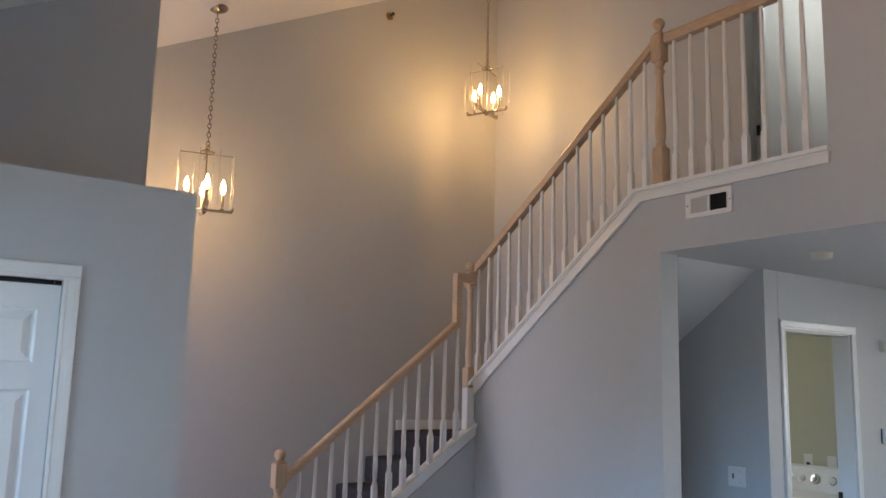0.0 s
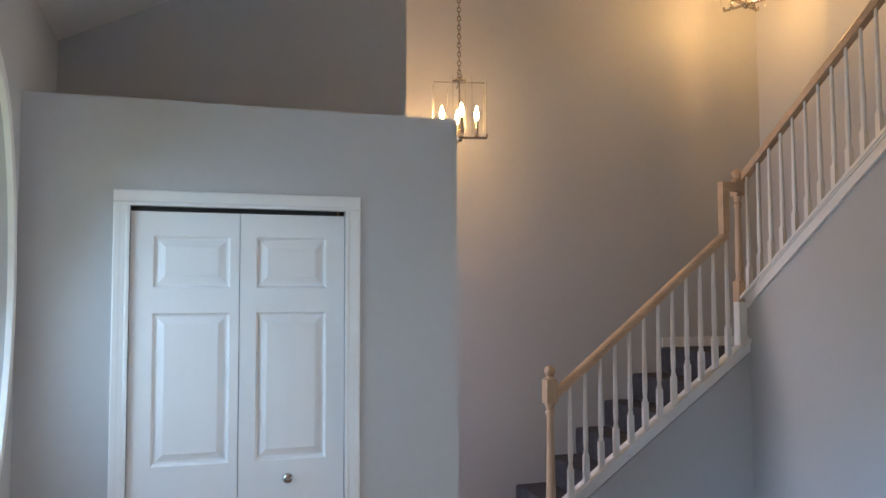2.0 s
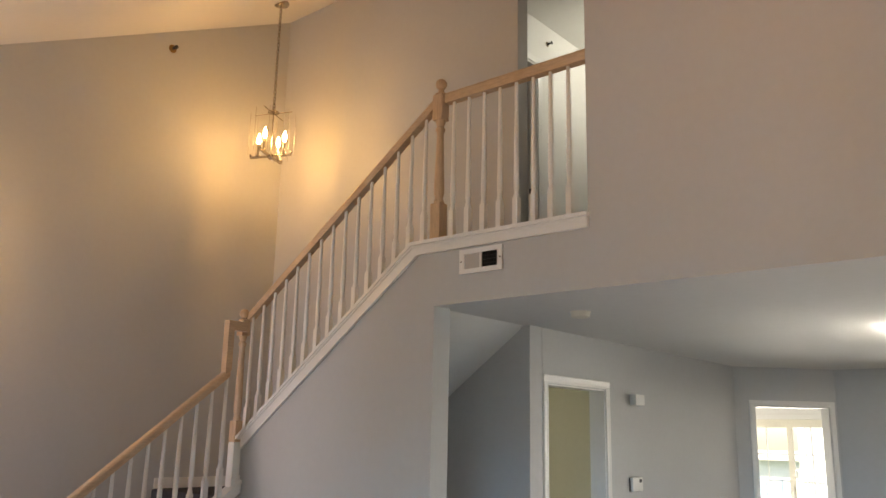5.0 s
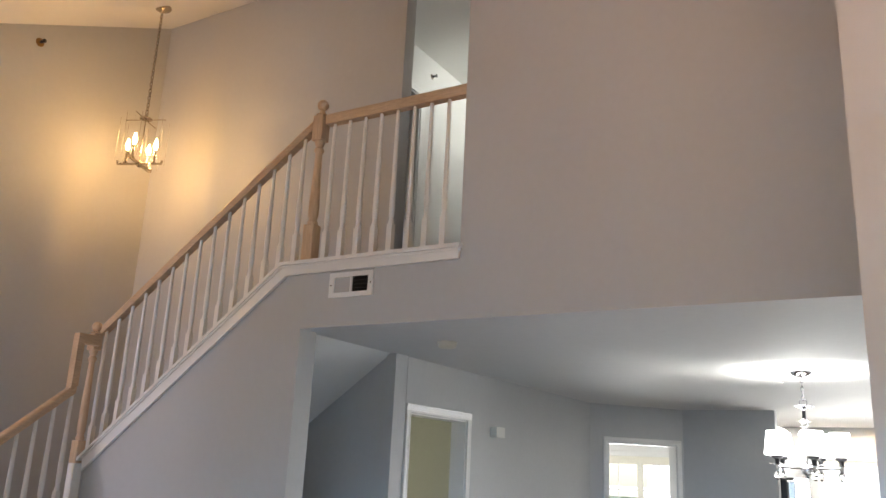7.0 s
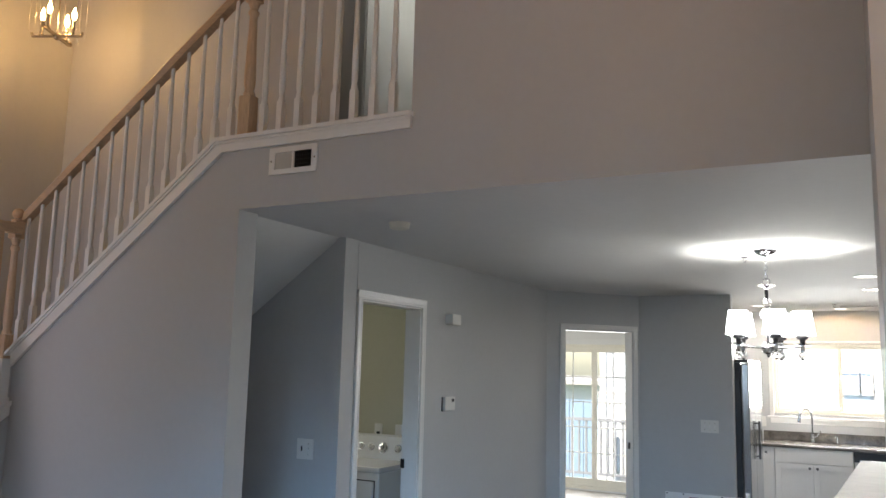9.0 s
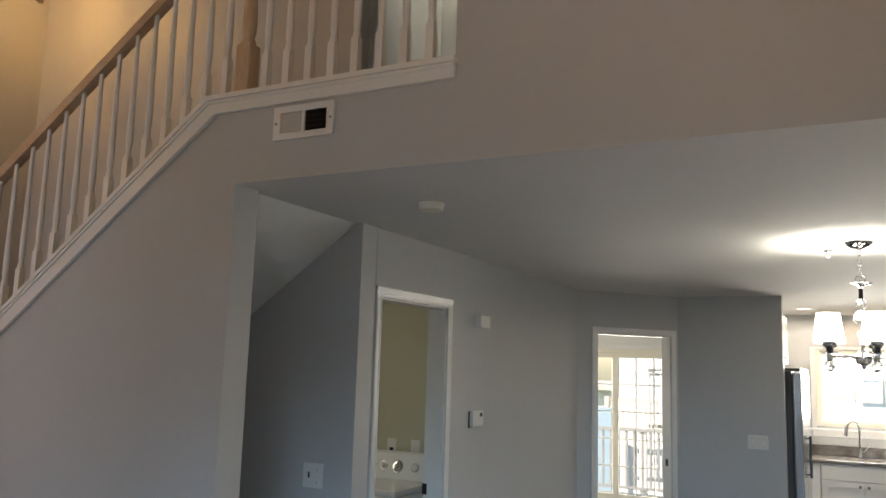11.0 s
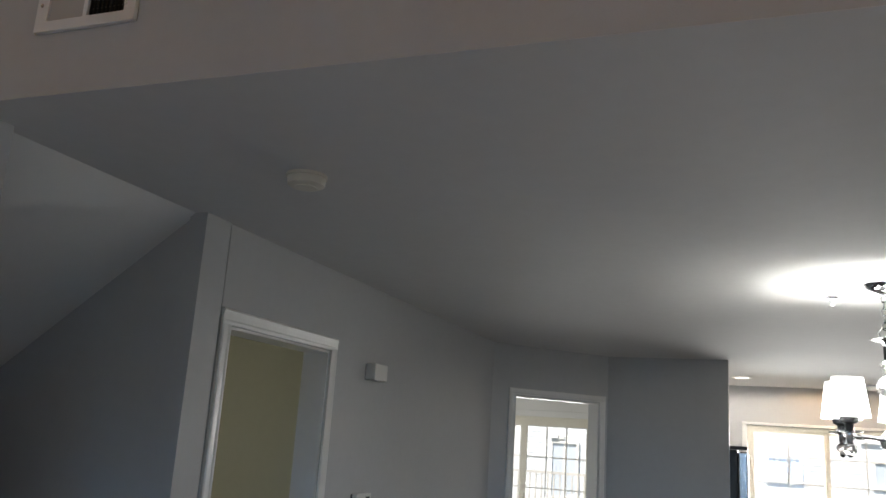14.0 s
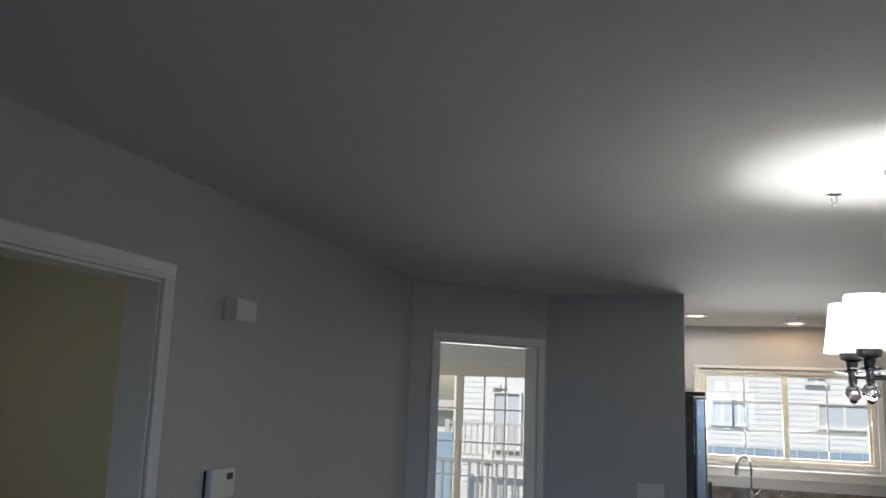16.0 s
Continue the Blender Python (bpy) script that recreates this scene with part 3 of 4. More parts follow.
def panel_leaf(parent, x0, x1, z0, z1, panels, y0=0.0, thick=0.033):
    """A moulded leaf with raised panels (x0, x1, z0, z1) sunk into its face."""
    bm = sheet(rect(x0, x1, z0, z1), [rect(*p) for p in panels], 0.015)
    leaf = part("door_leaf", bm, DOORPAINT, parent, bevel=0.0)
    leaf.matrix_basis = pose(0, y0, 0)
    part("leaf_back", box(x0 + 0.001, x1 - 0.001, y0 + 0.0151, y0 + thick, z0 + 0.001, z1 - 0.001), DOORPAINT, leaf.parent)
    for a, b, c, d in panels:
        bm = bmesh.new()
        rings = []
        for inset, dep in ((0.0, 0.002), (0.008, 0.0145), (0.016, 0.0145), (0.044, 0.003)):
            rings.append([bm.verts.new((u, y0 + dep, v)) for u, v in rect(a + inset, b - inset, c + inset, d - inset)])
        for r, q in zip(rings, rings[1:]):
            for i in range(4):
                bm.faces.new((r[i], r[(i + 1) % 4], q[(i + 1) % 4], q[i]))
        bm.faces.new(rings[-1])
        part("raised_panel", bm, DOORPAINT, parent)
    return leaf


closet = thing("closet_door", "white folding closet door with raised panels, closed", "door", pose(-3.411, 0, 0, 0, 0, FACE_X))
LEAVES = ((0.0045, 0.4075, (0.087, 0.373)), (0.4105, 0.824, (0.473, 0.751)))
for x0, x1, (a, b) in LEAVES:
    panel_leaf(closet, x0 + 0.0, x1, 0.012, 2.021, [(a, b, 1.729, 1.929), (a, b, 1.052, 1.632), (a, b, 0.20, 0.86)], 0.018)
knob = part("knob", lathe([(0.012, 0), (0.009, 0.008), (0.009, 0.018), (0.019, 0.026), (0.021, 0.034), (0.016, 0.043), (0.003, 0.046)], 20, pose(0.598, 0.018, 0.985, 90)), CHROME, closet, "round chrome knob", smooth=50)
part("track", box(0.004, 0.824, 0.024, 0.05, 2.024, 2.040), BLACK, closet, "dark metal track above the leaves")
part("pivot", box(0.795, 0.801, 0.016, 0.023, 2.022, 2.039), NICKEL, closet)
trim_closet = thing("door_casing", "white moulded casing round the closet door", "trim", pose(-3.411, 0, 0, 0, 0, FACE_X), kind="structure")
casing(trim_closet, 0.0065, 0.822, 2.037, 0.063)

door_l = thing("door_1", "white painted doorway casing and jamb of the laundry", "door", pose(-2.913, 0, 0, 0, 0, FACE_X), kind="structure")
casing(door_l, 4.731, 5.456, 2.055, 0.056)
jamb(door_l, 4.731, 5.456, 2.055, 0.115, 0.010)
part("strike_plate", box(5.440, 5.447, 0.092, 0.1185, 1.00, 1.06), BLACK, door_l, "dark strike plate in the jamb")
door_d = thing("door_2", "white painted doorway casing and jamb of the sunroom", "door", pose(-2.913, 7.86, 0, 0, 0, ANG), kind="structure")
casing(door_d, 0.192, 0.936, 2.047, 0.052)
jamb(door_d, 0.192, 0.936, 2.047, 0.115, 0.009)
part("strike_plate", box(0.922, 0.9275, 0.04, 0.07, 0.93, 0.99), BLACK, door_d, "dark strike plate in the jamb")
door_h = thing("door_3", "white painted doorway casing and jamb in the upper hall", "door", pose(-3.57, 0, 2.70, 0, 0, FACE_X), kind="structure")
casing(door_h, 4.93, 5.63, 2.05, 0.065)
jamb(door_h, 4.93, 5.63, 2.05, 0.12, 0.012)
part("strike_plate", box(5.613, 5.6185, 0.04, 0.07, 0.90, 0.98), BLACK, door_h)

# ---- fixtures on walls and ceilings ----
vent = thing("wall_vent", "white metal air vent with one half closed and one half dark", "vent", pose(-2.59, YV, 2.612))
part("frame", sheet(rect(-0.138, 0.138, -0.065, 0.065), [rect(-0.105, -0.004, -0.040, 0.040), rect(0.008, 0.108, -0.040, 0.040)], 0.012), TRIM, vent, bevel=0.002).matrix_basis = pose(0, -0.013, 0)
part("damper", box(-0.105, -0.004, -0.007, -0.003, -0.04, 0.04), DAMPER, vent, "closed grey damper plate")
# Black plate put here for the shade inside the open duct.
part("opening", box(0.008, 0.108, -0.003, -0.001, -0.04, 0.04), DUCT_SHADE, vent, "black plate standing in for shade in the duct")
for i in range(9):
    part("slat", box(0.013 + 0.0113 * i, 0.0145 + 0.0113 * i, -0.011, -0.004, -0.04, 0.04), BLACK, vent)
for i in range(9):
    part("slat", box(-0.101 + 0.0113 * i, -0.0995 + 0.0113 * i, -0.012, -0.0075, 0.033, 0.04), TRIM, vent)
for i in range(3):
    part("blade", box(0.01, 0.106, -0.0035, -0.0032, -0.022 + 0.02 * i, -0.019 + 0.02 * i), DARKNICKEL, vent)
part("lever", box(0.113, 0.117, -0.018, -0.012, -0.03, 0.03), TRIM, vent)
for sx in (-0.124, 0.127):
    part("screw", lathe([(0.005, 0), (0.004, 0.002)], 10, pose(sx, -0.0125, 0.0, 90)), NICKEL, vent)

smoke = thing("smoke_detector", "round aged white smoke detector on the ceiling", "smoke detector", pose(-2.365, 4.218, H))
part("base", lathe([(0.056, -0.008), (0.056, 0)], 32), OLDPLASTIC, smoke, smooth=40)
part("cover", lathe([(0.02, -0.034), (0.042, -0.033), (0.050, -0.028), (0.053, -0.009)], 32), OLDPLASTIC, smoke, smooth=40)
part("vent_ring", lathe([(0.026, -0.0355), (0.030, -0.0355), (0.030, -0.033), (0.026, -0.033)], 32), OLDPLASTIC, smoke, smooth=40)

sensor = thing("door_chime", "small white plastic chime box on the wall", "chime", pose(-2.913, 5.885, 2.004, 0, 0, FACE_X))
part("cover", box(-0.068, 0.068, -0.055, -0.004, -0.038, 0.038), PLASTIC, sensor, bevel=0.005)
part("back_plate", box(-0.062, 0.062, -0.004, 0, -0.034, 0.034), PLASTIC, sensor)
therm = thing("thermostat", "white wall thermostat with a small dark display", "thermostat", pose(-2.913, 5.872, 1.412, 0, 0, FACE_X))
part("cover", box(-0.088, 0.062, -0.030, -0.005, -0.048, 0.048), PLASTIC, therm, bevel=0.006)
part("back_plate", box(-0.092, 0.058, -0.005, 0, -0.052, 0.046), BLACK, therm)
part("display", box(0.005, 0.042, -0.0315, -0.030, 0.012, 0.034), BLACK, therm, "small dark display")


def switch_plate(label, m, w, h, toggles):
    t = thing("light_switch", label, "light switch", m, group="light switches")
    part("plate", box(-w / 2, w / 2, -0.006, 0, -h / 2, h / 2), PLASTIC, t, bevel=0.0025)
    for u, up in toggles:
        part("toggle", prism([(-0.006, -0.010), (-0.006, 0.010), (-0.016, 0.010 if up else -0.004), (-0.016, 0.004 if up else -0.010)], "x", u - 0.005, u + 0.005), TRIM, t)
        for s in (-0.03, 0.03):
            part("screw", lathe([(0.003, 0), (0.002, 0.001)], 8, pose(u, -0.006, s, 90)), NICKEL, t)
    return t


sw = switch_plate("white double light switch plate with one dark slot", pose(-3.13, 4.53, 1.185), 0.116, 0.115, ((0.023, True),))
part("slot", box(-0.028, -0.018, -0.0075, -0.006, -0.012, 0.016), BLACK, sw)
switch_plate("white triple light switch plate", pose(-1.596, 8.62, 1.18), 0.162, 0.115, ((-0.046, True), (0.0, True), (0.046, False)))


def sprinkler(place, up=False):
    t = thing("fire_sprinkler", "small chrome fire sprinkler head on the ceiling", "sprinkler", pose(*place), group="fire sprinklers")
    part("escutcheon", lathe([(0.006, -0.006), (0.022, -0.003), (0.024, 0)], 20), CHROME, t, smooth=50)
    part("frame", tube([(0.005, 0, -0.005), (0.009, 0, -0.018), (0.003, 0, -0.032), (-0.009, 0, -0.018), (-0.005, 0, -0.005)], 0.0022), CHROME, t)
    part("deflector", lathe([(0.009, -0.034), (0.009, -0.032)], 12), CHROME, t)
    return t


sprinkler((-0.92, 6.054, H))
sprinkler((-0.56, 10.0, H))
side_head = thing("wall_sprinkler", "brass sidewall sprinkler head high on the wall", "sprinkler", pose(-5.56, 3.47, 4.65, 0, 90))
part("escutcheon", lathe([(0.034, 0), (0.030, 0.006), (0.010, 0.010)], 20), material("antique_brass", (0.28, 0.17, 0.07), 0.35, 1.0), side_head, smooth=50)
part("head", lathe([(0.010, 0.008), (0.012, 0.03), (0.006, 0.04), (0.016, 0.055), (0.014, 0.058)], 14), BLACK, side_head, smooth=50)


hall_head = thing("wall_sprinkler", "small brass sidewall sprinkler head above the hall doorway", "sprinkler", pose(-3.57, 5.79, 5.005, 0, 90))
part("escutcheon", lathe([(0.024, 0), (0.021, 0.005), (0.008, 0.008)], 20), NICKEL, hall_head, smooth=50)
part("head", lathe([(0.008, 0.006), (0.010, 0.025), (0.005, 0.034), (0.016, 0.046), (0.014, 0.048)], 14), BLACK, hall_head, smooth=50)

# ---- lanterns in the stairwell ----
def lantern(x, y, z_bot, turn, power, label):
    """A clear glass lantern with crossed arms, four candle lamps, chain and canopy."""
    top = vault(y)
    t = thing("pendant_lantern", label, "pendant light", pose(x, y, z_bot, 0, 0, turn), group="stairwell lanterns")
    a = 0.172
    for k in (0, 1):
        m = pose(0, 0, 0, 0, 0, 90 * k)
        bm = box(-a, a, -0.009, 0.009, 0.0 + 0.001 * k, 0.014 + 0.001 * k)
        for s in (-1, 1):
            box(s * a - 0.006, s * a + 0.006, -0.009, 0.009, 0.014, 0.034, bm)
        bm.transform(m)
        part("arm", bm, NICKEL, t, bevel=0.002)
        bm = box(-0.158, 0.158, -0.003, 0.003, 0.352 + 0.001 * k, 0.357 + 0.001 * k)
        bm.transform(m)
        part("top_bar", bm, NICKEL, t)
    part("hub", lathe([(0.004, -0.022), (0.012, -0.018), (0.022, -0.006), (0.024, 0.016), (0.018, 0.024)], 20), NICKEL, t, smooth=50)
    part("stem", rod((0, 0, 0.02), (0, 0, 0.375), 0.0045), NICKEL, t, smooth=50)
    part("cap", lathe([(0.045, 0.360), (0.043, 0.368), (0.018, 0.382), (0.008, 0.39)], 20), NICKEL, t, smooth=50)
    for k in range(4):
        w, half = 0.162, 0.058
        q = pose(0, 0, 0, 0, 0, 90 * k)
        bm = box(w - 0.0015, w + 0.0015, -half, half, 0.016, 0.352)
        bm.transform(q)
        pane = part("glass_pane", bm, LANTERN_GLASS, t, "clear glass pane")
        pane.visible_shadow = False
        for side in (-half, half):
            bm = rod((w, side, 0.016), (w, side, 0.352), 0.0018, 6)
            bm.transform(q)
            part("glass_edge", bm, GLASS_EDGE, pane)
        px, py = 0.108 * math.cos(radians(90 * k)), 0.108 * math.sin(radians(90 * k))
        part("candle", lathe([(0.015, 0.012), (0.016, 0.02), (0.0095, 0.026), (0.0095, 0.115)], 14, pose(px, py, 0)), NICKEL, t, smooth=40)
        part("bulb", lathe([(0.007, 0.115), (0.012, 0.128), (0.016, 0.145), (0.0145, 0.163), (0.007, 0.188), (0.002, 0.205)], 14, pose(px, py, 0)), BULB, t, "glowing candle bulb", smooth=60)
        wx = x + px * math.cos(radians(turn)) - py * math.sin(radians(turn))
        wy = y + px * math.sin(radians(turn)) + py * math.cos(radians(turn))
        point("candle_light", (wx, wy, z_bot + 0.160), LANTERN * power, (1.0, 0.52, 0.17), 0.0012)
    part("canopy", lathe([(0.006, -0.042), (0.02, -0.038), (0.055, -0.018), (0.064, -0.006), (0.064, 0.0)], 28, pose(0, 0, top - z_bot, 0, 0, 0)), NICKEL, t, smooth=50)
    part("loop", tube([(0.012 * math.cos(u), 0, 0.398 + 0.014 * math.sin(u)) for u in [k * math.pi / 6 for k in range(12)]], 0.003, 6, True), NICKEL, t)
    z, k, first = 0.418, 0, None
    while z < top - z_bot - 0.045:
        m = pose(0, 0, z, 0, 0, 90 * (k % 2))
        if first is None:
            first = part("chain_link", tube([(0.0105 * math.cos(u), 0, 0.018 * math.sin(u)) for u in [j * math.pi / 5 for j in range(10)]], 0.0038, 6, True), NICKEL, t, smooth=60)
            first.matrix_basis = m
        else:
            share("chain_link", first, t, m)
        z, k = z + 0.0285, k + 1
    return t


lantern(-4.87, 1.815, 2.672, 78, 0.66, "lit nickel and clear glass lantern hanging in the foyer")
lantern(-4.92, 4.0, 3.765, 24, 1.15, "lit nickel and clear glass lantern hanging over the stair landing")

hall_lamp = thing("ceiling_light", "round white flush ceiling light in the upper hall", "ceiling light", pose(-2.85, 6.15, 5.17))
part("pan", lathe([(0.15, -0.025), (0.155, 0.0)], 32), TRIM, hall_lamp)
part("diffuser", lathe([(0.01, -0.085), (0.08, -0.075), (0.13, -0.045), (0.145, -0.026)], 32), SHADE, hall_lamp, "glowing white diffuser", smooth=50).visible_shadow = False

# ---- windows ----


def muntin_window(name, label, m, x0, x1, z0, z1, sashes, depth=0.14, cols=2, rows=3, frame_w=0.035):
    """A vinyl slider window in an opening of a wall whose face is local y = 0."""
    t = thing(name, label, "window", m, kind="structure")
    part("window_frame", sheet(rect(x0, x1, z0, z1), [rect(x0 + frame_w, x1 - frame_w, z0 + frame_w, z1 - frame_w)], 0.07), VINYL, t, bevel=0.003).matrix_basis = pose(0, 0.03, 0)
    step = (x1 - x0 - 2 * frame_w) / sashes
    for k in range(sashes):
        a, b = x0 + frame_w + step * k, x0 + frame_w + step * (k + 1)
        y = 0.045 + 0.018 * (k % 2)
        c, d = z0 + frame_w, z1 - frame_w
        part("sash", sheet(rect(a, b, c, d), [rect(a + 0.024, b - 0.024, c + 0.024, d - 0.024)], 0.022), VINYL, t, bevel=0.002).matrix_basis = pose(0, y, 0)
        pane = part("pane", box(a + 0.02, b - 0.02, y + 0.010, y + 0.013, c + 0.02, d - 0.02), PANE, t)
        pane.visible_shadow = False
        for i in range(1, cols):
            u = a + (b - a) * i / cols
            part("muntin", box(u - 0.006, u + 0.006, y + 0.006, y + 0.017, c + 0.024, d - 0.024), TRIM, t)
        for i in range(1, rows):
            v = c + (d - c) * i / rows
            part("muntin", box(a + 0.024, b - 0.024, y + 0.0055, y + 0.0175, v - 0.006, v + 0.006), TRIM, t)
    return t


kw = muntin_window("window_1", "wide almond vinyl kitchen window with grilles", pose(0, 10.936, 0), -1.268, 0.128, 1.232, 2.028, 2)
part("latch", box(-0.552, -0.545, 0.02, 0.04, 1.50, 1.53), VINYL, kw)
part("latch", box(-0.552, -0.545, 0.02, 0.04, 1.72, 1.75), VINYL, kw)
part("casing_side", box(-1.315, -1.27, -0.016, -0.001, 1.20, 2.05), TRIM, kw, bevel=0.004)
part("casing_side", box(0.13, 0.175, -0.016, -0.001, 1.20, 2.05), TRIM, kw, bevel=0.004)
part("casing_head", box(-1.315, 0.175, -0.018, -0.001, 2.032, 2.058), TRIM, kw, bevel=0.004)
part("window_sill", box(-1.34, 0.20, -0.05, 0.03, 1.178, 1.20), TRIM, kw, bevel=0.006)
part("apron", box(-1.31, 0.17, -0.016, -0.001, 1.12, 1.178), TRIM, kw, bevel=0.004)

ov = thing("window_2", "white oval window in the front wall", "window", pose(0, -0.38, 0), kind="structure")
ring = sheet(oval(-2.86, 1.72, 0.445, 0.765), [oval(-2.86, 1.72, 0.395, 0.715)], 0.022)
ov_frame = part("window_frame", ring, TRIM, ov, bevel=0.004)
ov_frame.matrix_basis = pose(0, 0.0, 0)
ring = sheet(oval(-2.86, 1.72, 0.399, 0.719), [oval(-2.86, 1.72, 0.365, 0.685)], 0.05)
part("sash", ring, TRIM, ov).matrix_basis = pose(0, -0.09, 0)
pane = part("pane", sheet(oval(-2.86, 1.72, 0.37, 0.69), [], 0.003), PANE, ov)
pane.matrix_basis, pane.visible_shadow = pose(0, -0.07, 0), False
fw = muntin_window("window_3", "wide front window with white frame behind the room", pose(0, -0.38, 0, 0, 0, 180), -1.598, 1.298, 0.602, 2.098, 2)

# Unseen window added to go with the foyer fill lamp.
muntin_window("fill_window_5", "added unseen foyer window for fill light", pose(0, -0.38, 0, 0, 0, 180), 4.55, 5.25, 0.75, 2.05, 1)

# Invented frame round the sunroom fill opening, out of view.
muntin_window("fill_window_6", "added unseen sunroom side window for fill light", pose(-5.4, 0, 0, 0, 0, FACE_X), 9.502, 10.898, 0.952, 1.948, 2)

slider = thing("patio_door", "almond vinyl sliding patio door with grilles", "door", pose(0, 12.0, 0), kind="structure")
part("door_frame", sheet(rect(-4.75, -2.9, 0.02, 2.03), [rect(-4.70, -2.95, 0.06, 1.985)], 0.10), VINYL, slider, bevel=0.003).matrix_basis = pose(0, 0.02, 0)
part("head_trim", box(-4.82, -2.83, -0.018, -0.001, 2.03, 2.10), TRIM, slider, bevel=0.004)
part("side_trim", box(-4.82, -4.752, -0.018, -0.001, 0.0, 2.03), TRIM, slider, bevel=0.004)
part("side_trim", box(-2.898, -2.83, -0.018, -0.001, 0.0, 2.03), TRIM, slider, bevel=0.004)
for a, b, y in ((-4.70, -3.74, 0.075), (-3.78, -2.95, 0.035)):
    part("panel_frame", sheet(rect(a, b, 0.06, 1.985), [rect(a + 0.065, b - 0.065, 0.16, 1.92)], 0.03), VINYL, slider, bevel=0.003).matrix_basis = pose(0, y, 0)
    pane = part("pane", box(a + 0.06, b - 0.06, y + 0.012, y + 0.016, 0.15, 1.93), PANE, slider)
    pane.visible_shadow = False
    for i in (1, 2):
        u = a + 0.065 + (b - a - 0.13) * i / 3
        part("muntin", box(u - 0.008, u + 0.008, y + 0.008, y + 0.02, 0.16, 1.92), TRIM, slider)
    for i in range(1, 5):
        v = 0.16 + 1.76 * i / 5
        part("muntin", box(a + 0.065, b - 0.065, y + 0.0075, y + 0.0205, v - 0.008, v + 0.008), TRIM, slider)
part("handle", box(-3.76, -3.735, 0.005, 0.035, 0.95, 1.15), VINYL, slider, bevel=0.004)

# ---- dining room ----
CX, CY = -0.769, 5.782
chand = thing("chandelier", "chrome and crystal chandelier with five lit white shades", "chandelier", pose(CX, CY, 0))
part("canopy", lathe([(0.006, 2.360), (0.018, 2.364), (0.036, 2.370), (0.052, 2.379), (0.062, 2.389), (0.066, 2.399)], 32), CHROME, chand, "polished chrome canopy", smooth=50)
first = None
for k in range(5):
    m = pose(0, 0, 2.345 - 0.026 * k, 0, 0, 90 * (k % 2))
    if first is None:
        first = part("chain_link", tube([(0.0085 * math.cos(u), 0, 0.017 * math.sin(u)) for u in [j * math.pi / 6 for j in range(12)]], 0.0025, 6, True), CHROME, chand, smooth=60)
        first.matrix_basis = m
    else:
        share("chain_link", first, chand, m)
part("loop", tube([(0.022 * math.cos(u), 0, 2.212 + 0.022 * math.sin(u)) for u in [j * math.pi / 8 for j in range(16)]], 0.003, 6, True), CHROME, chand, smooth=60)
part("disc", lathe([(0.010, 2.165), (0.018, 2.178), (0.052, 2.188), (0.054, 2.192), (0.014, 2.198), (0.006, 2.206)], 28), CHROME, chand, smooth=50)
part("collar", lathe([(0.011, 2.115), (0.011, 2.165)], 16), BLACK, chand)
for z, r in ((2.088, 0.026), (2.018, 0.040), (1.940, 0.024)):
    part("crystal_ball", ball((0, 0, z), r), CRYSTAL, chand, "clear crystal ball", smooth=60)
for z in (2.113, 2.060, 1.976, 1.914):
    part("spacer", lathe([(0.010, z - 0.004), (0.014, z), (0.010, z + 0.004)], 16), CHROME, chand, smooth=50)
part("stem", rod((0, 0, 1.83), (0, 0, 1.92), 0.008), CHROME, chand)
part("hub", lathe([(0.004, 1.768), (0.010, 1.776), (0.012, 1.786), (0.034, 1.796), (0.038, 1.815), (0.036, 1.835), (0.022, 1.856), (0.010, 1.866)], 28), CHROME, chand, smooth=50)
for k in range(5):
    ang = radians(72 * k + 1)
    c, s = math.cos(ang), math.sin(ang)
    r = 0.185
    holder = part("arm", rod((0.03 * c, 0.03 * s, 1.826), (r * c, r * s, 1.832), 0.0075, 10), CHROME, chand, smooth=50)
    at = pose(r * c, r * s, 0)
    part("socket_cup", lathe([(0.012, 1.842), (0.016, 1.872), (0.030, 1.878), (0.033, 1.896), (0.030, 1.898)], 20, at), BLACK, holder, smooth=50)
    part("drip_plate", lathe([(0.012, 1.838), (0.046, 1.844), (0.046, 1.848), (0.012, 1.850)], 20, at), CRYSTAL, holder, smooth=50)
    part("drop_stem", lathe([(0.007, 1.80), (0.012, 1.815), (0.012, 1.842)], 14, at), CHROME, holder, smooth=50)
    part("crystal_drop", ball((r * c, r * s, 1.785), 0.023), CRYSTAL, holder, smooth=60)
    part("drop_tip", lathe([(0.003, 1.755), (0.010, 1.760), (0.010, 1.765)], 12, at), BLACK, holder)
    shade = bmesh.new()
    ring = []
    for rr, z in ((0.072, 1.897), (0.054, 2.036), (0.052, 2.036), (0.070, 1.897)):
        ring.append([shade.verts.new((r * c + rr * math.cos(2 * math.pi * i / 32), r * s + rr * math.sin(2 * math.pi * i / 32), z)) for i in range(32)])
    for a, b in zip(ring, ring[1:] + ring[:1]):
        for i in range(32):
            shade.faces.new((a[i], a[(i + 1) % 32], b[(i + 1) % 32], b[i]))
    part("shade", shade, SHADE, chand, "glowing white fabric shade", smooth=40)
    part("bulb", lathe([(0.011, 1.898), (0.012, 1.925), (0.022, 1.955), (0.022, 1.975), (0.004, 1.998)], 14, at), SHADE, holder, smooth=60).visible_shadow = False
    point("shade_light", (CX + r * c, CY + r * s, 1.965), CHAND, (0.90, 0.97, 1.0), 0.012)


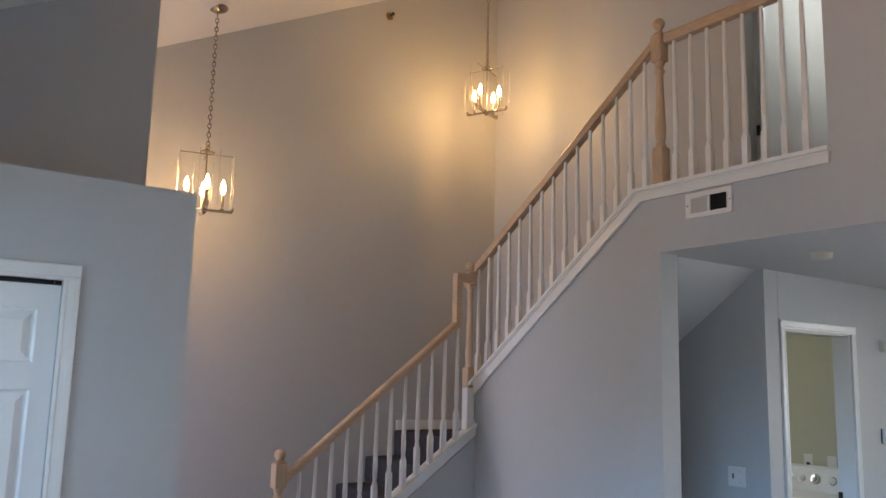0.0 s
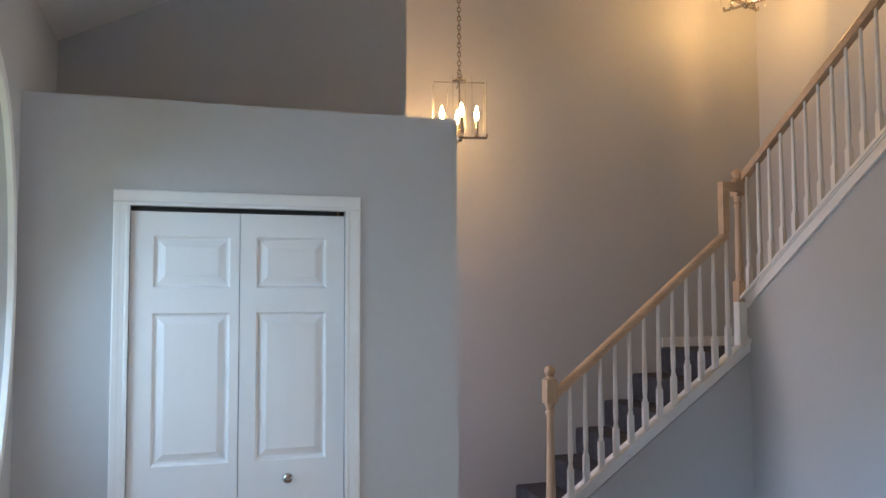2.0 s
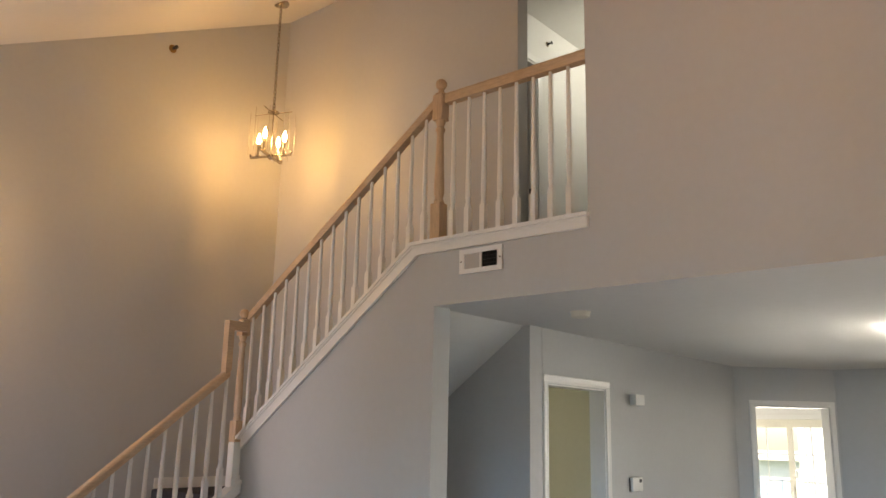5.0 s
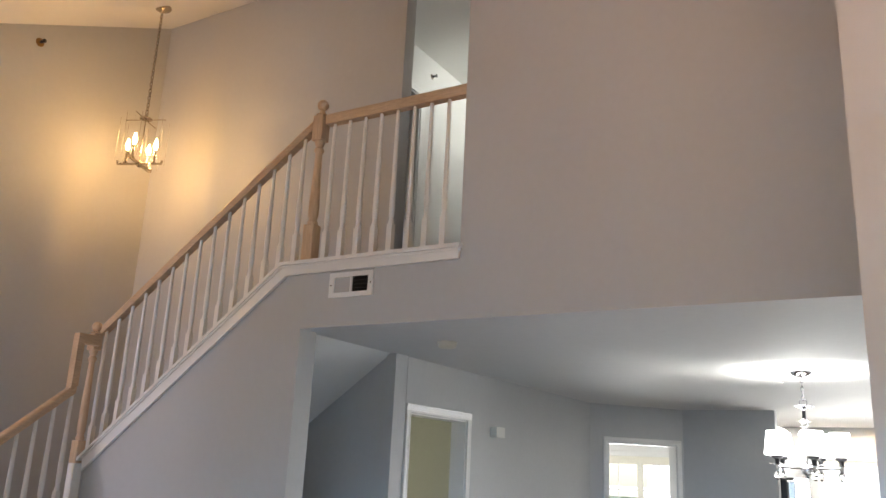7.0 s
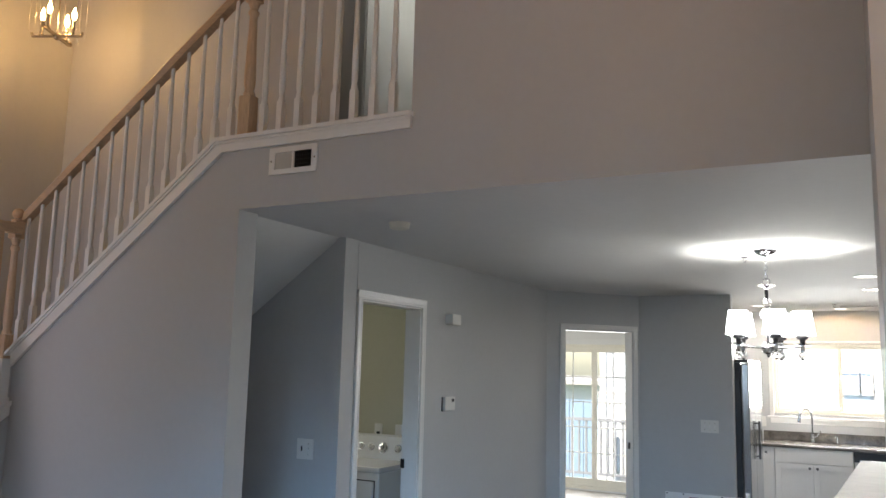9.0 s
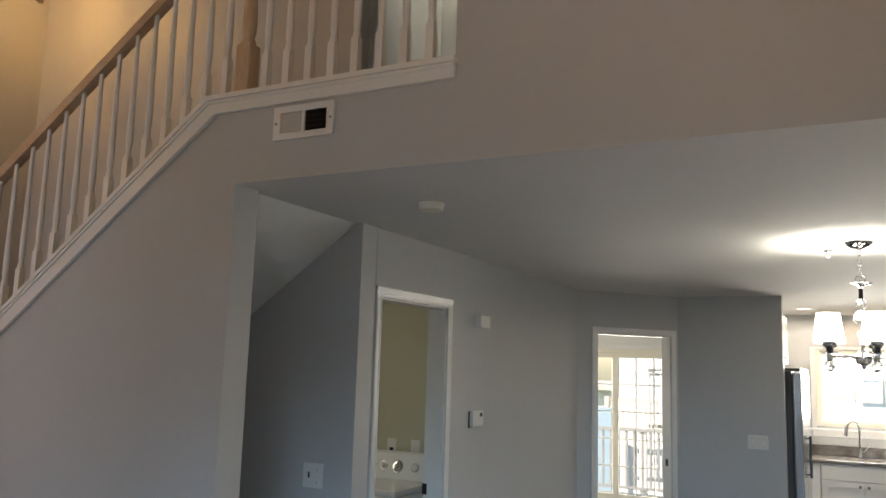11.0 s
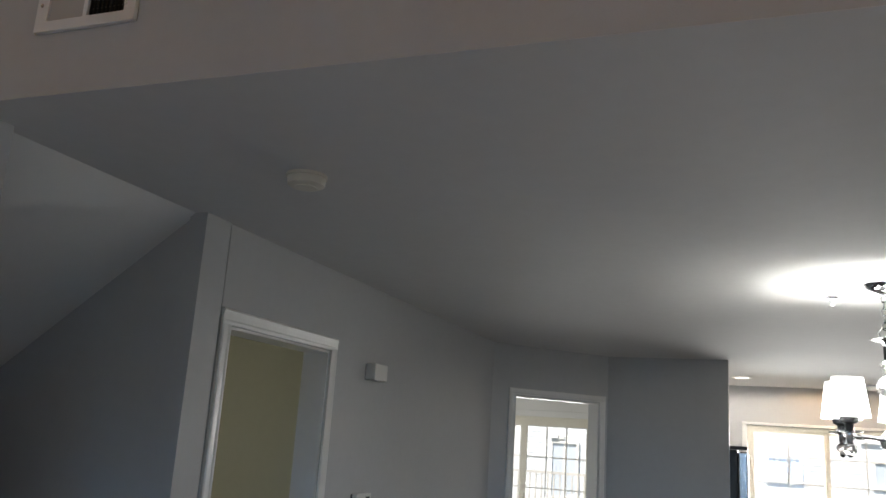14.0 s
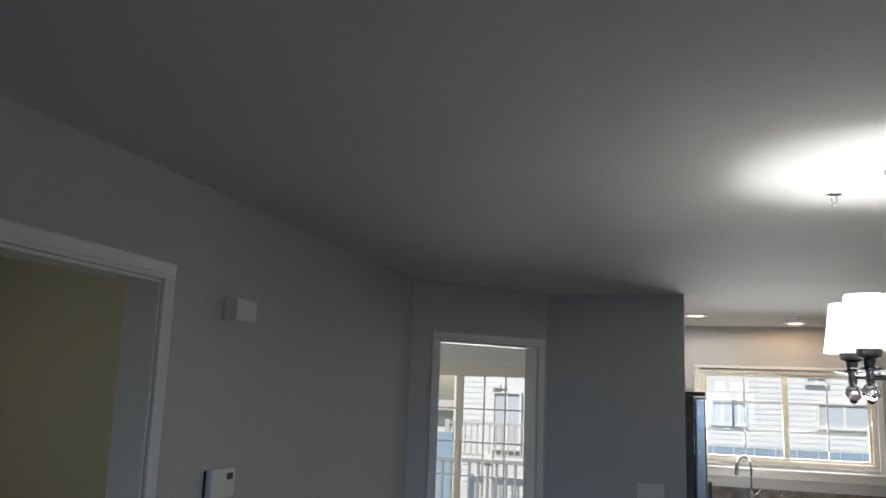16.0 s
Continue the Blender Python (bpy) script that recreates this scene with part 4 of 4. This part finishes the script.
def downlight(x, y, z=H):
    t = thing("recessed_light", "lit round recessed ceiling light with white trim", "recessed light", pose(x, y, z), group="recessed lights")
    part("trim_ring", lathe([(0.062, -0.002), (0.064, -0.006), (0.083, -0.005), (0.085, 0.0)], 32), TRIM, t, smooth=50)
    part("lens", lathe([(0.061, -0.003), (0.061, 0.0)], 32), DOWNLIGHT, t, "glowing lens")
    return t


for x, y in ((-1.30, 10.0), (-0.20, 8.4), (-0.25, 7.35), (-0.52, 10.55), (0.75, 9.9)):
    downlight(x, y)
for lx, ly, power, warm in ((-1.30, 10.0, 1.0, (1.0, 0.97, 0.92)), (0.75, 9.9, 1.0, (1.0, 0.97, 0.92)), (-0.20, 8.4, 0.25, (1.0, 0.95, 0.88)), (-0.25, 7.35, 0.15, (1.0, 0.95, 0.88)), (-0.52, 10.55, 0.22, (1.0, 0.62, 0.30))):
    spot = bpy.data.lights.new("recessed_lamp", "SPOT")
    spot.energy, spot.spot_size, spot.spot_blend, spot.color, spot.shadow_soft_size = RECESSED * power, radians(178), 0.15, warm, 0.06
    new("recessed_lamp", spot).matrix_world = look((lx, ly, H - 0.012), (lx, ly + 0.05, 0))
track = thing("ceiling_cover_strip", "slim white cover strip on the kitchen ceiling", "strip", pose(-0.5, 10.25, H))
part("strip", box(-0.02, 0.42, -0.012, 0.012, -0.014, 0), TRIM, track, bevel=0.003)

sign = thing("yard_sign", "white and red sale sign board leaning against the wall", "sign", pose(-1.655, 8.50, 0.0, -8))
part("board", box(-0.345, 0.345, -0.004, 0.004, 0.12, 0.575), SIGNWHITE, sign, bevel=0.002)
part("leg", box(-0.30, -0.288, -0.004, 0.004, 0.0, 0.12), BLACK, sign)
part("leg", box(0.288, 0.30, -0.004, 0.004, 0.0, 0.12), BLACK, sign)
part("red_band", box(-0.125, 0.325, -0.0065, -0.0045, 0.440, 0.54), RED, sign, "red printed band")
part("logo_arc", prism([(0.075 * math.cos(u) - 0.235, 0.055 * math.sin(u) + 0.435) for u in [j * math.pi / 12 for j in range(13)]], "y", -0.0065, -0.0045), RED, sign)
part("logo_stripe", prism([(0.05 * math.cos(u) - 0.235, 0.022 * math.sin(u) + 0.438) for u in [j * math.pi / 12 for j in range(13)]], "y", -0.0085, -0.0067), SIGNWHITE, sign)
part("logo_word", box(-0.305, -0.165, -0.0065, -0.0045, 0.39, 0.417), INK, sign)
for a, b, z in ((-0.02, 0.22, 0.365), (-0.10, 0.30, 0.30), (-0.30, 0.31, 0.22)):
    part("print_line", box(a, b, -0.0065, -0.0045, z, z + 0.03), INK, sign)
for gx in (-0.33, 0.33, -0.18, 0.16):
    part("grommet", lathe([(0.007, 0), (0.006, 0.002)], 10, pose(gx, -0.004, 0.562, 90)), BLACK, sign)
font = bpy.data.curves.new("sale_text", "FONT")
font.body, font.size, font.align_x, font.align_y, font.extrude = "FOR SALE", 0.060, "CENTER", "CENTER", 0.0006
words = new("lettering", font)
words.parent, words.matrix_basis = sign, pose(0.10, -0.0078, 0.490, 90)
font.materials.append(SIGNWHITE)
font.offset = 0.002

half_cap = thing("half_wall_cap", "pale stone-topped ledge with white edging on the low wall", "ledge", pose(-0.29, 4.31, 1.318, 0, 0, -2.4))
part("edging", box(0.0, 0.90, -1.72, 0.0, 0.0, 0.028), PALETOP, half_cap, bevel=0.004)
part("top", box(0.035, 0.90, -1.72, -0.035, 0.0285, 0.033), PALETOP, half_cap, bevel=0.002)

# ---- laundry ----
dryer = thing("clothes_dryer", "white clothes dryer with a knobbed rear console", "dryer", pose(-3.80, 6.18, 0))
part("cabinet", box(-0.34, 0.34, -0.31, 0.30, 0.02, 0.885), ENAMEL, dryer, bevel=0.012)
part("top", box(-0.345, 0.345, -0.32, 0.30, 0.887, 0.925), ENAMEL, dryer, bevel=0.012)
part("door_seam", box(-0.306, 0.306, -0.3125, -0.309, 0.279, 0.831), BLACK, dryer)
front = part("door", box(-0.30, 0.30, -0.328, -0.313, 0.285, 0.825), ENAMEL, dryer, "square white loading door", bevel=0.012)
part("handle", box(0.235, 0.27, -0.340, -0.328, 0.5, 0.6), PLASTIC, front, bevel=0.004)
console = part("console", prism([(0.17, 0.926), (0.30, 0.926), (0.30, 1.10), (0.245, 1.115), (0.215, 1.10)], "x", -0.34, 0.34), ENAMEL, dryer, bevel=0.01)
for x, r in ((-0.28, 0.024), (-0.15, 0.024), (-0.055, 0.024), (0.06, 0.034), (0.20, 0.024)):
    part("knob", lathe([(r, 0), (r * 0.92, 0.012), (r * 0.5, 0.014), (r * 0.45, 0.026)], 18, pose(x, 0.191, 1.015, 75)), CHROME if r > 0.03 else PLASTIC, console, smooth=40)
    part("dial", lathe([(r * 1.35, 0), (r * 1.35, 0.0015)], 20, pose(x, 0.1915, 1.015, 75)), STEEL, console)
part("foot", box(-0.32, 0.32, -0.28, 0.28, 0.0, 0.02), BLACK, dryer)
for x, y0 in ((-3.70, 0), (-3.90, 1)):
    o = thing("wall_outlet", "white wall outlet plate behind the dryer", "outlet", pose(x, 6.55, 1.13), group="laundry outlets")
    part("plate", box(-0.038, 0.038, -0.006, 0, -0.058, 0.058), PLASTIC, o, bevel=0.002)
    part("socket", box(-0.016, 0.016, -0.008, -0.006, -0.036, -0.006), BLACK if y0 else PLASTIC, o)
    part("socket", box(-0.016, 0.016, -0.008, -0.006, 0.006, 0.036), PLASTIC, o)
door_lm = muntin_window("window_4", "small laundry window", pose(-5.0, 0, 0, 0, 0, FACE_X), 4.952, 5.648, 1.202, 2.098, 1)

# ---- kitchen ----


def shaker_unit(label, m, w, h, d, doors, drawer=0.0, knobs="middle", z0=0.1):
    """A white cabinet with shaker doors; its front is local y = 0, its back y = d."""
    t = thing("cabinet", label, "cabinet", m, group="kitchen cabinets")
    part("body", box(0.001, w - 0.001, 0.002, d, z0, h), CABINET, t, bevel=0.002)
    if z0 > 0.05:
        part("toe_kick", box(0.003, w - 0.003, 0.06, d, 0, z0), BLACK, t)
    top = h - 0.012
    if drawer:
        front = part("drawer_front", box(0.006, w - 0.006, -0.019, 0.0, h - drawer, top), CABINET, t, bevel=0.002)
        top = h - drawer - 0.006
    step = (w - 0.006) / doors
    for k in range(doors):
        a, b, c = 0.003 + step * k + 0.002, 0.003 + step * (k + 1) - 0.002, z0 + 0.008
        rail = 0.058 if b - a > 0.25 else 0.02
        leaf = part("door", sheet(rect(a, b, c, top), [rect(a + rail, b - rail, c + rail, top - rail)], 0.019), CABINET, t, bevel=0.0015)
        leaf.matrix_basis = pose(0, -0.019, 0)
        part("door_panel", box(a + rail - 0.002, b - rail + 0.002, 0.009, 0.017, c + rail - 0.002, top - rail + 0.002), CABINET, leaf)
        kx = (b - 0.035 if k == 0 else a + 0.035) if doors == 2 else (a + b) / 2
        kz = top - 0.045 if z0 > 0.05 else c + 0.05
        part("knob", box(kx - 0.012, kx + 0.012, -0.02, -0.001, kz - 0.012, kz + 0.012), DARKNICKEL, leaf, "square dark nickel knob", bevel=0.003)
    return t


FRONT_Y = 10.33
shaker_unit("narrow white base cabinet beside the refrigerator", pose(-1.385, FRONT_Y, 0), 0.165, 0.895, 0.6, 1)
shaker_unit("white sink base cabinet with two shaker doors", pose(-1.218, FRONT_Y, 0), 0.762, 0.895, 0.6, 2, 0.15)
dish = thing("dishwasher", "white dishwasher with a dark steel control strip", "dishwasher", pose(-0.452, FRONT_Y, 0))
part("body", box(0.0, 0.598, 0.0, 0.58, 0.1, 0.89), BLACK, dish)
part("door", box(0.004, 0.594, -0.025, -0.001, 0.11, 0.79), ENAMEL, dish, bevel=0.006)
part("control_panel", box(0.004, 0.594, -0.025, -0.001, 0.795, 0.888), BLACK, dish, "black control strip", bevel=0.004)
part("handle", box(0.05, 0.548, -0.042, -0.026, 0.80, 0.82), STEEL, dish, bevel=0.004)
part("toe_kick", box(0.004, 0.594, 0.05, 0.56, 0.0, 0.1), BLACK, dish)
shaker_unit("white base cabinet with two shaker doors", pose(0.15, FRONT_Y, 0), 0.8, 0.895, 0.6, 2, 0.15)
counter = thing("countertop", "dark speckled granite countertop with a low backsplash", "countertop", pose(-1.39, FRONT_Y, 0.897))
part("slab", sheet(rect(0, 2.6, 0, 0.63), [rect(0.24, 0.86, 0.16, 0.50)], 0.033), GRANITE, counter, bevel=0.003).matrix_basis = pose(0, -0.027, 0.033, -90)
part("backsplash", box(0, 2.6, 0.583, 0.604, 0.034, 0.135), GRANITE, counter, bevel=0.002)
sink = thing("kitchen_sink", "stainless steel undermount sink", "sink", pose(-0.84, 10.64, 0.66))
bm = sheet(rect(-0.32, 0.32, -0.18, 0.18), [rect(-0.305, 0.305, -0.165, 0.165)], 0.23)
part("basin", bm, STEEL, sink).matrix_basis = pose(0, 0, 0.236, -90)
part("bottom", box(-0.31, 0.31, -0.17, 0.17, 0.0, 0.01), STEEL, sink)
faucet = thing("kitchen_faucet", "tall brushed steel gooseneck faucet", "faucet", pose(-0.87, 10.86, 0.93))
part("base", lathe([(0.028, 0), (0.028, 0.01), (0.020, 0.02), (0.019, 0.09)], 20), STEEL, faucet, smooth=50)
neck = [(0, 0, 0.08), (0, 0, 0.27)] + [(-0.095 * (1 - math.cos(u)) * 0.62, -0.095 * (1 - math.cos(u)) * 0.6, 0.27 + 0.10 * math.sin(u)) for u in [k * math.pi / 10 for k in range(1, 10)]]
part("spout", tube(neck, 0.012, 12), STEEL, faucet, smooth=60)
ex, ey, ez = neck[-1]
part("spray_head", tube([(ex, ey, ez + 0.01), (ex - 0.006, ey - 0.003, ez - 0.04), (ex - 0.012, ey - 0.006, ez - 0.085)], 0.018, 14), STEEL, faucet, smooth=60)
part("lever", tube([(0.02, 0, 0.055), (0.05, 0, 0.07), (0.085, 0, 0.13)], 0.008, 10), STEEL, faucet, smooth=60)
soap = thing("soap_dispenser", "small steel soap dispenser on the counter", "soap dispenser", pose(-0.62, 10.87, 0.93))
part("body", lathe([(0.018, 0), (0.018, 0.008), (0.010, 0.014), (0.010, 0.06)], 16), STEEL, soap, smooth=50)
part("spout", tube([(0, 0, 0.06), (0, 0, 0.075), (-0.01, -0.03, 0.08), (-0.018, -0.06, 0.07)], 0.006, 8), STEEL, soap, smooth=50)
fridge = thing("refrigerator", "tall stainless steel refrigerator with dark sides", "refrigerator", pose(-2.035, 8.76, 0))
part("cabinet", box(0.0, 0.70, 0.0, 0.91, 0.03, 1.775), BLACK, fridge, "black painted side panels", bevel=0.006)
for a, b in ((0.003, 0.40), (0.408, 0.907)):
    dr = part("door", box(0.705, 0.775, a, b, 0.06, 1.765), FRIDGE_STEEL, fridge, "brushed stainless door", bevel=0.012)
    hy = b - 0.05 if a < 0.1 else a + 0.05
    if a > 0.1:
        part("handle", box(0.790, 0.812, hy - 0.013, hy + 0.013, 0.86, 1.22), BLACK, dr, "straight black bar handle", bevel=0.005)
        for hz in (0.88, 1.19):
            part("handle_mount", box(0.774, 0.791, hy - 0.009, hy + 0.009, hz, hz + 0.015), BLACK, dr)
part("top_hinge_cover", box(0.62, 0.77, 0.0, 0.91, 1.777, 1.80), BLACK, fridge)
part("foot", box(0.05, 0.68, 0.05, 0.86, 0.0, 0.03), BLACK, fridge)
shaker_unit("white wall cabinet above the refrigerator", pose(-1.45, 8.76, 1.84, 0, 0, 90), 0.91, 0.45, 0.55, 2, 0, "middle", 0.0)
shaker_unit("white wall cabinet beside the kitchen window", pose(0.27, 10.60, 1.42), 0.85, 0.78, 0.33, 2, 0, "middle", 0.0)
ow = thing("wall_outlet", "white wall outlet plate on the kitchen wall", "outlet", pose(-1.40, 10.936, 1.13))
part("plate", box(-0.038, 0.038, -0.006, 0, -0.058, 0.058), PLASTIC, ow, bevel=0.002)

# ---- outside ----
deck = thing("deck", "grey boarded deck outside the patio door", "deck", pose(-3.9, 12.2, -0.15))
for i in range(14):
    part("board", box(-1.9, 1.9, 0.145 * i, 0.145 * i + 0.138, 0.0, 0.03), DECKWOOD, deck)
for x in (-1.85, 0.0, 1.85):
    part("post", box(x - 0.05, x + 0.05, 1.88, 1.98, -2.85, 1.1), TRIM, deck)
part("beam", box(-1.9, 1.9, 1.9, 2.0, -0.2, -0.01), DECKWOOD, deck)
railing = thing("deck_railing", "deck railing with slim balusters, greyed for backlight", "railing", pose(-3.9, 14.08, -0.12))
part("top_rail", box(-1.8, 1.8, -0.03, 0.03, 0.95, 1.0), RAIL_BACKLIT, railing, bevel=0.004)
part("bottom_rail", box(-1.8, 1.8, -0.02, 0.02, 0.08, 0.12), RAIL_BACKLIT, railing)
first = None
for i in range(29):
    m = pose(-1.74 + 0.124 * i, 0, 0)
    if first is None:
        first = part("baluster", box(-0.016, 0.016, -0.016, 0.016, 0.12, 0.95), RAIL_BACKLIT, railing)
        first.matrix_basis = m
    else:
        share("baluster", first, railing, m)


def townhouse(label, x0, x1, y, z0, z1, walls, openings, pitch=2.2, roofing=ROOFING):
    """A neighbour's clapboard front with windows and a roof, its front at y."""
    t = thing("neighbour_house", label, "house", pose(x0, y, z0))
    w, h = x1 - x0, z1 - z0
    part("wall", box(0, w, 0.03, 6, 0, h), walls, t)
    boards = bmesh.new()
    n = int(h / 0.105)
    for i in range(n):
        z = i * h / n
        prism([(0.018, z), (0.03, z), (0.03, z + h / n), (0.026, z + h / n)], "x", 0, w, boards)
    tagged(part("clapboards", boards, walls, t), kind="stuff")
    part("corner_board", box(-0.02, 0.12, -0.02, 0.03, 0, h), TRIM, t)
    part("corner_board", box(w - 0.12, w + 0.02, -0.02, 0.03, 0, h), TRIM, t)
    part("roof", prism([(-0.4, h), (3.0, h + pitch), (6.4, h), (6.4, h + 0.15), (3.0, h + pitch + 0.2), (-0.4, h + 0.15)], "x", -0.3, w + 0.3), roofing, t)
    for a, b, c, d in openings:
        win = part("window", sheet(rect(a - 0.05, b + 0.05, c - 0.05, d + 0.05), [rect(a, b, c, d)], 0.06), TRIM, t)
        win.matrix_basis = pose(0, -0.05, 0)
        part("pane", box(a, b, 0.04, 0.045, c, d), HAZEGLASS, win)
        part("mullion", box((a + b) / 2 - 0.025, (a + b) / 2 + 0.025, 0.03, 0.04, c, d), TRIM, win)
    return t


townhouse("grey clapboard neighbouring town house with white windows", -3.2, 9.0, 21.0, -3.0, 5.2, SIDING, [(2.31, 2.66, 4.31, 4.73), (2.72, 2.90, 4.31, 4.73), (4.09, 4.42, 5.17, 5.25), (4.28, 5.18, 4.32, 4.75), (8.0, 9.2, 4.2, 4.8), (6.2, 7.0, 6.3, 7.0)])
townhouse("white clapboard neighbouring town house with a white-framed window", -5.75, -3.4, 19.0, -3.0, 5.0, SIDING, [(0.80, 1.28, 3.72, 4.74)])
townhouse("low white clapboard house further down the slope", -20.0, -8.0, 30.0, -3.0, 1.12, SIDING, [(2.0, 3.2, 1.6, 2.8), (8.6, 9.4, 1.8, 2.9)], 0.1, DECKWOOD)
# Deck grey on white rails stands in for the shade they lie in.
balcony = thing("balcony_railing", "railing on tall posts before the neighbouring house, greyed for shade", "railing", pose(-4.55, 18.2, -3.0))
part("top_rail", box(-1.15, 1.1, -0.025, 0.025, 4.16, 4.21), DECKWOOD, balcony)
part("bottom_rail", box(-1.15, 1.1, -0.02, 0.02, 3.60, 3.64), DECKWOOD, balcony)
for x in (-1.1, 1.05):
    part("post", box(x - 0.045, x + 0.045, -0.045, 0.045, 0.0, 4.24), DECKWOOD, balcony)
first = None
for i in range(18):
    m = pose(-1.0 + 0.116 * i, 0, 0)
    if first is None:
        first = part("baluster", box(-0.013, 0.013, -0.013, 0.013, 3.64, 4.16), DECKWOOD, balcony)
        first.matrix_basis = m
    else:
        share("baluster", first, balcony, m)


fence = thing("neighbour_fence", "blue-grey board fence between the gardens", "fence", pose(-1.0, 17.0, -3.0))
for i in range(60):
    if not 15 < i < 29:
        part("board", box(-9.0 + 0.3 * i, -8.715 + 0.3 * i, -0.02, 0.02, 0.05, 4.06), SIDING_BLUE, fence)
part("rail", box(-9, 9, 0.02, 0.06, 1.0, 1.1), SIDING_BLUE, fence)

wall_lamp = thing("wall_lamp", "small white outdoor lamp on the neighbouring house wall", "wall lamp", pose(-4.89, 18.99, 1.87))
part("shade", box(-0.12, 0.06, -0.10, 0.0, -0.04, 0.05), TRIM, wall_lamp, bevel=0.015)
part("mount", box(0.06, 0.16, -0.05, 0.0, -0.05, 0.05), TRIM, wall_lamp, bevel=0.008)
